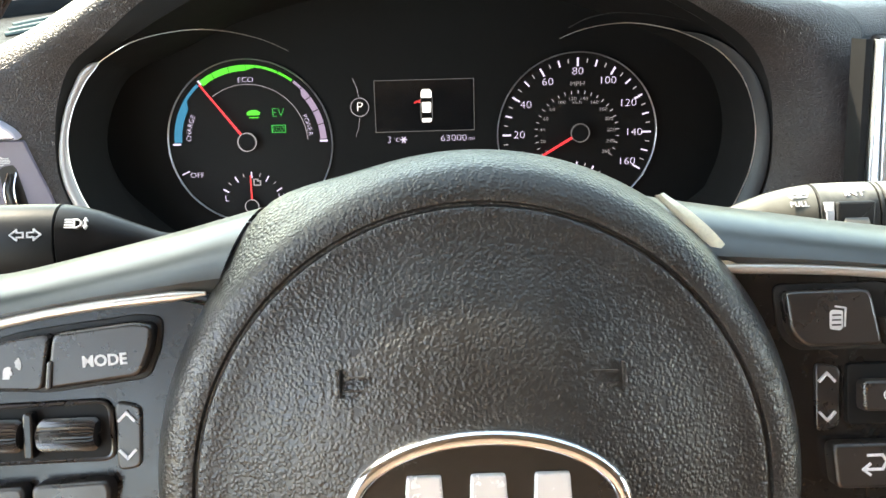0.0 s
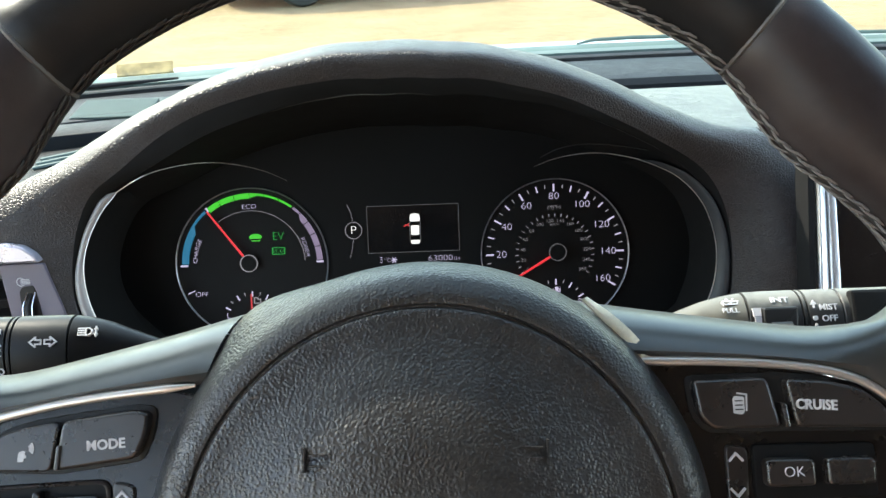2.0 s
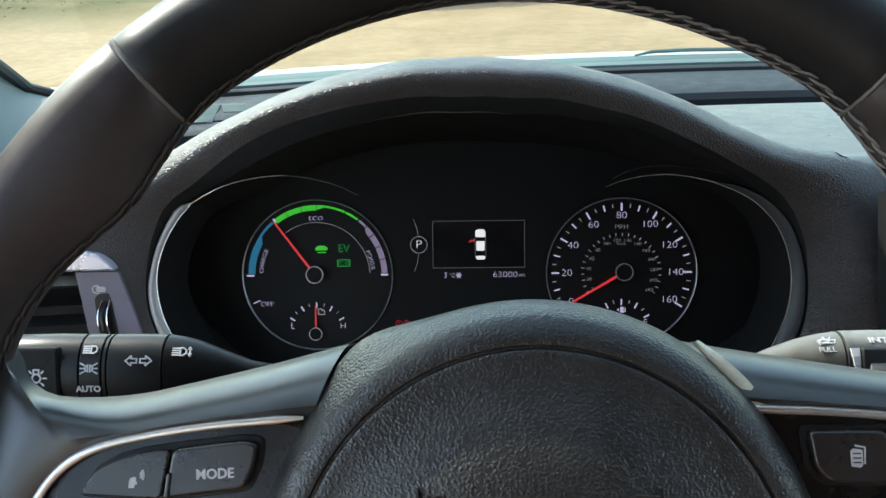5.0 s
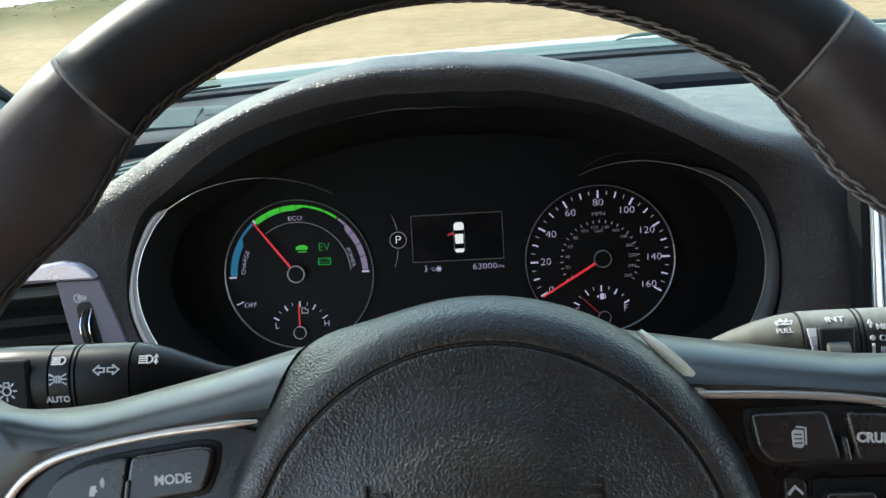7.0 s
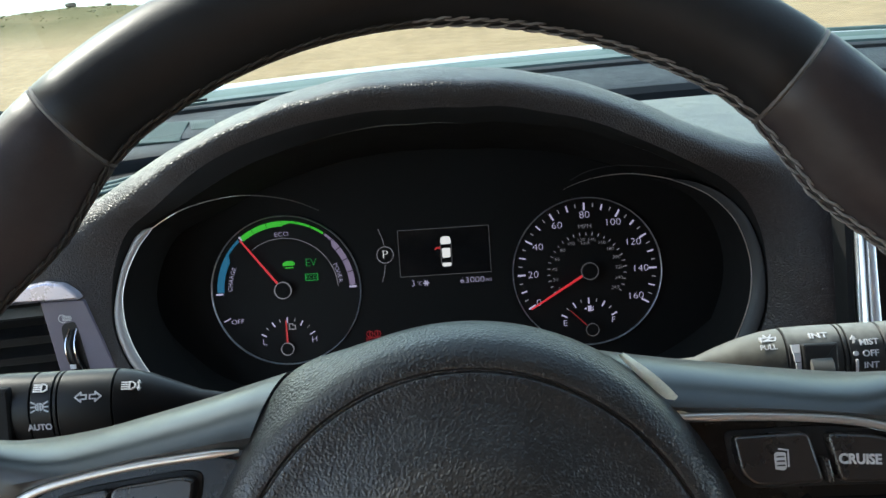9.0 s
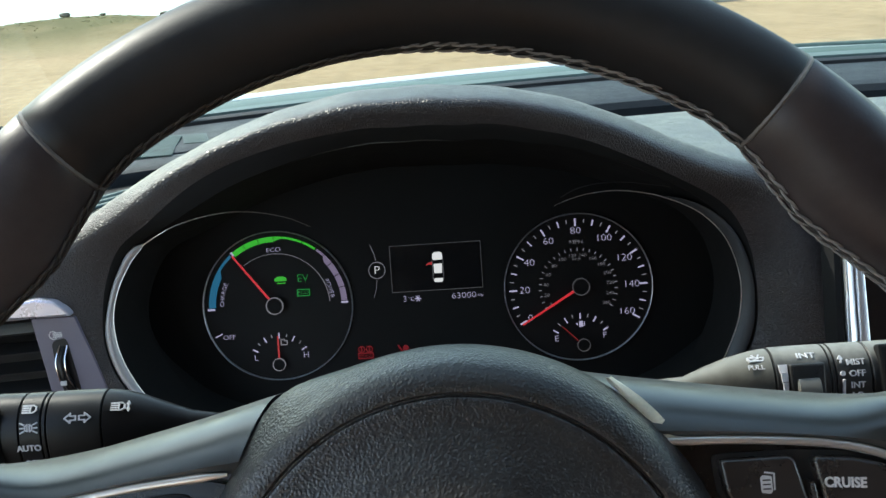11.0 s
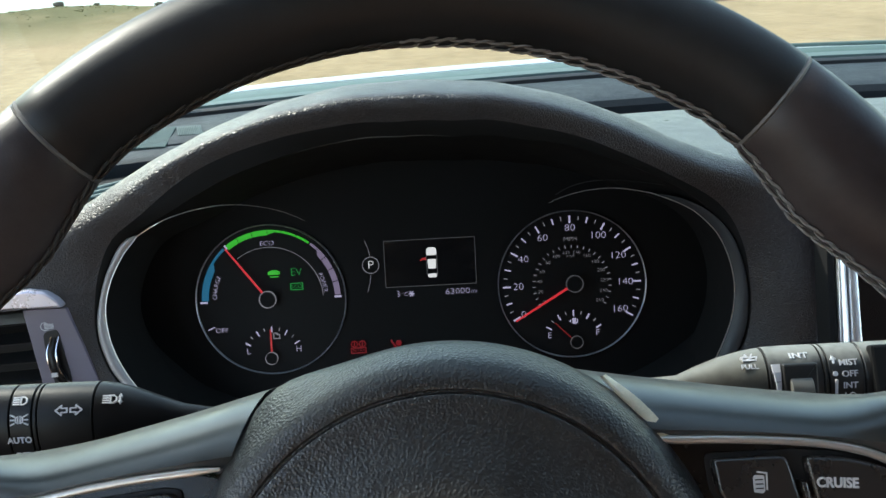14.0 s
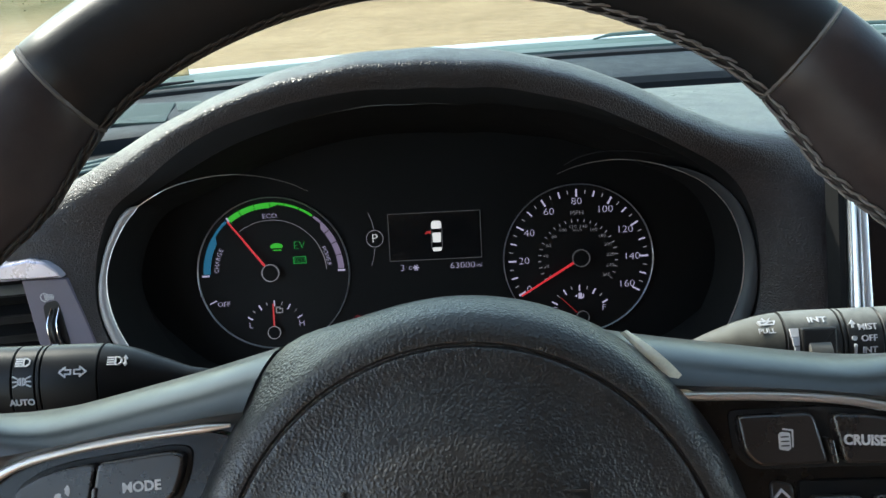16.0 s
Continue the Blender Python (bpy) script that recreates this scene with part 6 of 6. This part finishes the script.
def build_left_stalk():
    st = thing("light_stalk", pose(0, 0, 0), "black indicator and headlamp stalk with white symbols", "stalk")
    ov = (-0.237, 1.0185, 0.012, 0.0185)
    secs = [("base", [(0.30, -0.060), (0.45, -0.074), (0.66, -0.083), (0.84, -0.0905), (0.94, -0.0965), (0.985, -0.1012), (0.95, -0.1015)]),
            ("barrel", [(0.95, -0.1017), (0.99, -0.1021), (1.0, -0.110), (1.0, -0.1203), (0.96, -0.1207)]),
            ("ring", [(0.96, -0.1208), (1.0, -0.1211), (1.0, -0.1220), (0.96, -0.1224)]),
            ("switch_ring", [(0.96, -0.1225), (1.0, -0.1229), (1.0, -0.1298), (0.96, -0.1302)]),
            ("knob", [(0.96, -0.1303), (1.0, -0.1307), (1.015, -0.140), (1.0, -0.158), (0.9, -0.164), (0.6, -0.167)])]
    made = {}
    for nm, prof in secs:
        bm = bmesh.new()
        barrel(bm, prof, *ov)
        made[nm] = part(nm, bm, STALK, st)

    def mark(name, x, a, lines, width=0.0006, polys=(), host="barrel", kk=1.01, label="white printed symbol"):
        bm = bmesh.new()
        if lines:
            strokes(bm, lines, width, -0.0008, 0.0002)
        for p in polys:
            prism(bm, p, -0.0008, 0.0002)
        part(name, bm, MARK, made[host], label, on_barrel(x, a, *ov, kk), smooth=False)
    k = MM
    arrow = [(-1 * k, 0.7 * k), (-1 * k, 1.6 * k), (-3.0 * k, 0), (-1 * k, -1.6 * k), (-1 * k, -0.7 * k), (0.9 * k, -0.7 * k), (0.9 * k, 0.7 * k), (-1 * k, 0.7 * k)]
    mark("indicator_symbol", -0.1095, 47.5, [[(x - 1.5 * k, y) for x, y in arrow], [(1.5 * k - x, y) for x, y in arrow]], 0.00045)
    dd = [(0, 1.3 * k), (1.0 * k, 1.3 * k), (2.0 * k, 0.6 * k), (2.0 * k, -0.6 * k), (1.0 * k, -1.3 * k), (0, -1.3 * k), (0, 1.3 * k)]
    mark("lamp_level_symbol", -0.0957, 62, [dd, [(3.3 * k, 1.4 * k), (3.3 * k, -1.4 * k)]] + [[(-2.6 * k, q * k), (-0.6 * k, q * k)] for q in (-1.2, -0.4, 0.4, 1.2)], 0.0004, [[(2.6 * k, 0.7 * k), (3.3 * k, 1.9 * k), (4.0 * k, 0.7 * k)], [(2.6 * k, -0.7 * k), (3.3 * k, -1.9 * k), (4.0 * k, -0.7 * k)]], "base", 0.955)
    mark("headlamp_symbol", -0.1262, 63, [dd] + [[(-2.6 * k, q * k), (-0.6 * k, q * k)] for q in (-1.2, -0.4, 0.4, 1.2)], 0.00045, (), "switch_ring")
    half = [(0.4 * k, 1.1 * k), (1.2 * k, 0.7 * k), (1.2 * k, -0.7 * k), (0.4 * k, -1.1 * k), (0.4 * k, 1.1 * k)]
    rays = [[(1.7 * k, 1.1 * k), (2.9 * k, 1.7 * k)], [(1.7 * k, 0), (2.9 * k, 0)], [(1.7 * k, -1.1 * k), (2.9 * k, -1.7 * k)]]
    mark("side_lamp_symbol", -0.1264, 38.5, [half, [(-a, b) for a, b in half]] + rays + [[(-a, b) for a, b in ln] for ln in rays], 0.00045, (), "switch_ring")
    words("auto_word", "AUTO", 0.0021, MARK, made["switch_ring"], on_barrel(-0.1268, 15, *ov, 1.015), squeeze=1.0, bold=0.00007)
    words("off_word", "OFF", 0.0021, MARK, made["switch_ring"], on_barrel(-0.1268, -3, *ov, 1.015), squeeze=1.0, bold=0.00007)
    bm = bmesh.new()
    boxy(bm, (0, 0, 0), (0.0155, 0.0200, 0.0024), 0.0011)
    rec = part("knob_window", bm, FACE2, made["knob"], "glossy black knob panel", on_barrel(-0.1440, 30, *ov, 0.985))
    bm = bmesh.new()
    ring = [(1.5 * k * math.cos(i * 0.7854), 1.5 * k * math.sin(i * 0.7854) - 0.5 * k) for i in range(9)]
    ry = [[(2.4 * k * math.cos(a), 2.4 * k * math.sin(a) - 0.5 * k), (3.4 * k * math.cos(a), 3.4 * k * math.sin(a) - 0.5 * k)] for a in (0, 0.8, 2.34, 3.14, 3.93, 4.71, 5.5)]
    strokes(bm, [ring, [(-0.9 * k, 1.0 * k), (-0.9 * k, 2.4 * k), (0.9 * k, 2.4 * k), (0.9 * k, 1.0 * k)]] + ry, 0.0005, 0.0006, 0.0015)
    part("lamp_symbol", bm, MARK, rec, "white lamp symbol", smooth=False)
    return st


def build_right_stalk():
    st = thing("wiper_stalk", pose(0, 0, 0), "dark dusty wiper stalk, lit tops painted in, with white lettering and roller", "stalk")
    ov = (-0.225, 1.0135, 0.012, 0.0165)
    secs = [("base", [(0.35, 0.080), (0.42, 0.103), (0.62, 0.1105), (0.80, 0.1185), (0.92, 0.1265), (0.97, 0.1320), (0.94, 0.1324)]),
            ("barrel", [(0.94, 0.1326), (0.985, 0.1330), (1.0, 0.140), (1.0, 0.1512), (0.96, 0.1516)]),
            ("ring", [(0.96, 0.1517), (1.0, 0.1520), (1.0, 0.1530), (0.96, 0.1534)]),
            ("switch_ring", [(0.96, 0.1535), (1.0, 0.1539), (1.0, 0.1655), (0.96, 0.1660)]),
            ("knob", [(0.96, 0.1661), (1.0, 0.1666), (1.0, 0.190), (0.9, 0.197), (0.5, 0.200)])]
    made = {}
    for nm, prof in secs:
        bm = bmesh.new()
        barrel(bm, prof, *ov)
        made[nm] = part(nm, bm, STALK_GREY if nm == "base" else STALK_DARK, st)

    def f(x, a, kk=1.012):
        return on_barrel(x, a, *ov, kk)
    k = MM
    bm = bmesh.new()
    strokes(bm, [[(-2.2 * k, 0.0), (-2.8 * k, 1.3 * k), (2.8 * k, 1.3 * k), (2.2 * k, 0.0), (-2.2 * k, 0.0)], [(-1.2 * k, 0.1 * k), (1.2 * k, 1.2 * k)], [(-0.6 * k, 1.6 * k), (-1.2 * k, 2.4 * k)], [(0.6 * k, 1.6 * k), (1.2 * k, 2.4 * k)]], 0.0005, -0.001, 0.0002)
    part("washer_symbol", bm, MARK, made["base"], "white washer symbol", f(0.1271, 71, 0.94), smooth=False)
    words("pull_word", "PULL", 0.0017, MARK, made["base"], f(0.1265, 59, 0.94), squeeze=1.1, bold=0.00003)
    words("int_word", "INT", 0.0021, MARK, made["barrel"], f(0.1440, 71, 1.015), squeeze=1.35, bold=0.00006)
    for i, (a, wd) in enumerate(((52, 1.5), (40, 1.2), (28, 0.9))):
        bm = bmesh.new()
        prism(bm, [(-wd * k, 1.5 * k), (wd * k, 1.5 * k), (wd * 0.85 * k, -1.5 * k), (-wd * 0.85 * k, -1.5 * k)], -0.0012, 0.0003)
        part("level_block", bm, MARK, made["barrel"], "white level block", f(0.1352 + 0.0002 * i, a), smooth=False)
    bm = bmesh.new()
    boxy(bm, (0, 0, 0), (0.0122, 0.0138, 0.0034), 0.0008)
    win = part("roller_recess", bm, SEAL, made["barrel"], "black roller recess", f(0.1432, 32, 0.95))
    bm = bmesh.new()
    lathe(bm, [(0.0, -0.0040), (0.0060, -0.0040), (0.0066, -0.0036), (0.0066, 0.0036), (0.0060, 0.0040), (0.0, 0.0040)], 24, axis="x", cx=-0.0028, cy=-0.0030)
    part("roller", bm, STALK_PALE, win, "grey satin roller")
    for txt, a in (("MIST", 56), ("OFF", 40), ("INT", 25), ("LO", 12), ("HI", -2)):
        words("mode_word", txt, 0.0021, MARK, made["switch_ring"], f(0.1606, a), squeeze=1.05, bold=0.00003)
    bm = bmesh.new()
    prism(bm, [(-1.1 * k, 1.2 * k), (1.1 * k, 1.2 * k), (0, 2.8 * k)], -0.002, 0.0003)
    strokes(bm, [[(0, 1.2 * k), (0, 0.2 * k)]], 0.0007, -0.002, 0.0003)
    part("travel_arrow", bm, MARK, made["switch_ring"], "white travel arrow", f(0.1555, 56), smooth=False)
    bm = bmesh.new()
    prism(bm, [(0.9 * k * math.cos(i * 0.7), 0.9 * k * math.sin(i * 0.7)) for i in range(9)], -0.002, 0.0003)
    part("travel_dot", bm, MARK, made["switch_ring"], "white dot", f(0.1555, 41), smooth=False)
    bm = bmesh.new()
    strokes(bm, [[(0, 3.4 * k), (0, -3.4 * k)]], 0.0008, -0.0015, 0.0004)
    part("travel_bar", bm, MARK, made["switch_ring"], "white bar", f(0.1556, 20), smooth=False)
    bm = bmesh.new()
    boxy(bm, (0, 0, 0), (0.016, 0.018, 0.003), 0.0012)
    part("end_window", bm, FACE2, made["knob"], "dark end panel", f(0.1765, 44, 0.96))
    return st


# ---------------------------------------------------------------- side vent, centre trim
def build_vent():
    M = frame_of((-0.2, -0.075, 0.97), 10, 0)
    vt = thing("side_air_vent", M, "side air vent with black slats and a roller plate", "air vent")
    bm = bmesh.new()
    prism(bm, rounded([(-0.0203, 0.0165), (0.0046, 0.0165), (0.0110, -0.0060), (0.0172, -0.0300), (0.0210, -0.050), (-0.0140, -0.050), (-0.0158, -0.0300)], 0.0010, 3), -0.02, 0.0, 0.0006)
    pl = part("roller_plate", bm, PLATE, vt, "mauve-grey plate round the vent roller")
    bm = bmesh.new()
    slot = rounded([(-0.0106, 0.0012), (-0.0086, 0.0034), (-0.0026, 0.0044), (-0.0014, 0.0010), (0.0016, -0.0260), (0.0008, -0.0300), (-0.0060, -0.0308), (-0.0084, -0.0280), (-0.0106, -0.0120)], 0.0014, 3)
    prism(bm, slot, -0.004, 0.0004)
    part("slot", bm, SEAL, pl, "black slot")
    bm = bmesh.new()
    tube(bm, [(-0.0040, 0.0012, -0.001), (-0.0058, -0.008, 0.0026), (-0.0050, -0.018, 0.0034), (-0.0028, -0.025, 0.0020), (-0.0018, -0.0285, -0.001)], [0.0006, 0.0024, 0.0027, 0.0026, 0.0008], 10)
    rl = part("roller", bm, STALK, pl, "dark roller with bright rims")
    for dx in (-0.0026, 0.0026):
        bm = bmesh.new()
        tube(bm, curve([(-0.0040 + dx * 0.8, 0.0010, -0.0004), (-0.0058 + dx, -0.008, 0.0036), (-0.0050 + dx, -0.018, 0.0044), (-0.0028 + dx, -0.025, 0.0026), (-0.0010 + dx * 0.9, -0.029, -0.0004)], 16), 0.0005, 6)
        part("roller_rim", bm, BRIGHT, rl, "bright roller rim")
    bm = bmesh.new()
    boxy(bm, (-0.0049, -0.0205, 0.0060), (0.0032, 0.0024, 0.001))
    part("roller_mark", bm, MARK, rl)
    bm = bmesh.new()
    k = MM
    strokes(bm, [[(-9 * k + 2.4 * k * math.cos(i * 0.785 + 0.6), 6.4 * k + 2.4 * k * math.sin(i * 0.785 + 0.6)) for i in range(7)], [(-9 * k, 7.7 * k), (-4.4 * k, 7.7 * k)], [(-9 * k, 6.9 * k), (-4.0 * k, 6.9 * k)], [(-9 * k, 6.1 * k), (-4.0 * k, 6.1 * k)], [(-9 * k, 5.3 * k), (-4.4 * k, 5.3 * k)]], 0.00045, -0.0004, 0.0003)
    part("flow_symbol", bm, MARK, pl, "white air flow symbol", smooth=False)
    for i in range(6):
        bm = bmesh.new()
        y = 0.0066 - i * 0.0118
        rows = []
        for x in (-0.105, -0.060, -0.019):
            yy = y + (x + 0.02) * 0.05
            rows.append([(x, yy, -0.006), (x, yy + 0.0010, -0.0055), (x, yy + 0.0034, -0.020), (x, yy + 0.0010, -0.024), (x, yy - 0.0012, -0.010)])
        vs = grid_faces(bm, rows, close_u=True)
        bm.faces.new(vs[0]), bm.faces.new(vs[-1])
        part("slat", bm, VENT, vt, "black vent slat")
    bm = bmesh.new()
    boxy(bm, (-0.062, -0.02, -0.04), (0.090, 0.075, 0.01))
    part("duct", bm, SEAL, vt)
    bm = bmesh.new()
    prism(bm, rounded([(-0.0420, 0.0174), (0.0042, 0.0176), (0.0014, 0.0222), (-0.0045, 0.0270), (-0.0140, 0.0288), (-0.0300, 0.0262), (-0.095, 0.0190), (-0.105, 0.0150)], 0.0018, 3), -0.012, 0.003, 0.0014)
    part("trim_cap", bm, CAP, vt, "satin silver cap above the vent")
    return vt


def build_centre():
    M = frame_of((0.2320, -0.090, 0.985), 12)
    ct = thing("centre_trim", M, "pair of upright satin chrome strips beside a black screen", "trim")
    # an inner strip with a narrow bright bevel and a slanting face, and a plain flat one beside it
    for left, right, lean, prof in ((-0.0067, -0.0017, 0.024, ((0.0, -0.004), (0.0, 0.0004), (0.10, 0.0010), (0.24, 0.0011), (0.34, 0.0009), (1.0, -0.0008), (1.0, -0.004))),
                                    (-0.0009, 0.0041, -0.012, ((0.0, -0.004), (0.0, -0.0002), (0.12, 0.0006), (0.30, 0.0008), (0.75, 0.0008), (0.92, 0.0005), (1.0, -0.004)))):
        bm = bmesh.new()
        rows = []
        for i in range(13):
            y = -0.09 + 0.135 * i / 12
            z = -(y - 0.015) * 0.22
            xl, xr = left + (lean * y if lean > 0 else 0.006 * y), right + (0.0 if lean > 0 else lean * y)
            rows.append([(xl + (xr - xl) * g, y, z + h) for g, h in prof])
        grid_faces(bm, rows)
        part("strip", bm, STRIP, ct, "upright chrome strip")
    bm = bmesh.new()
    grid_faces(bm, [[(-0.0150 + 0.024 * y, y, -(y - 0.015) * 0.22 - 0.008), (-0.0112 + 0.024 * y, y, -(y - 0.015) * 0.22 - 0.0015), (-0.0078 + 0.024 * y, y, -(y - 0.015) * 0.22 - 0.0012), (-0.0066 + 0.024 * y, y, -(y - 0.015) * 0.22 - 0.004)] for y in [-0.09 + 0.135 * i / 12 for i in range(13)]])
    part("strip_surround", bm, TUNNEL, ct, "dark plastic edge beside the strips")
    bm = bmesh.new()
    prism(bm, rounded([(0.0065, -0.09), (0.24, -0.09), (0.24, 0.045), (0.0035, 0.045)], 0.003, 3), -0.03, -0.001, 0.001)
    part("screen_panel", bm, SCREEN, ct, "black screen panel")
    return ct


build_dashboard()
build_hood()
build_cluster()
build_wheel()
build_left_stalk()
build_right_stalk()
build_vent()
build_centre()
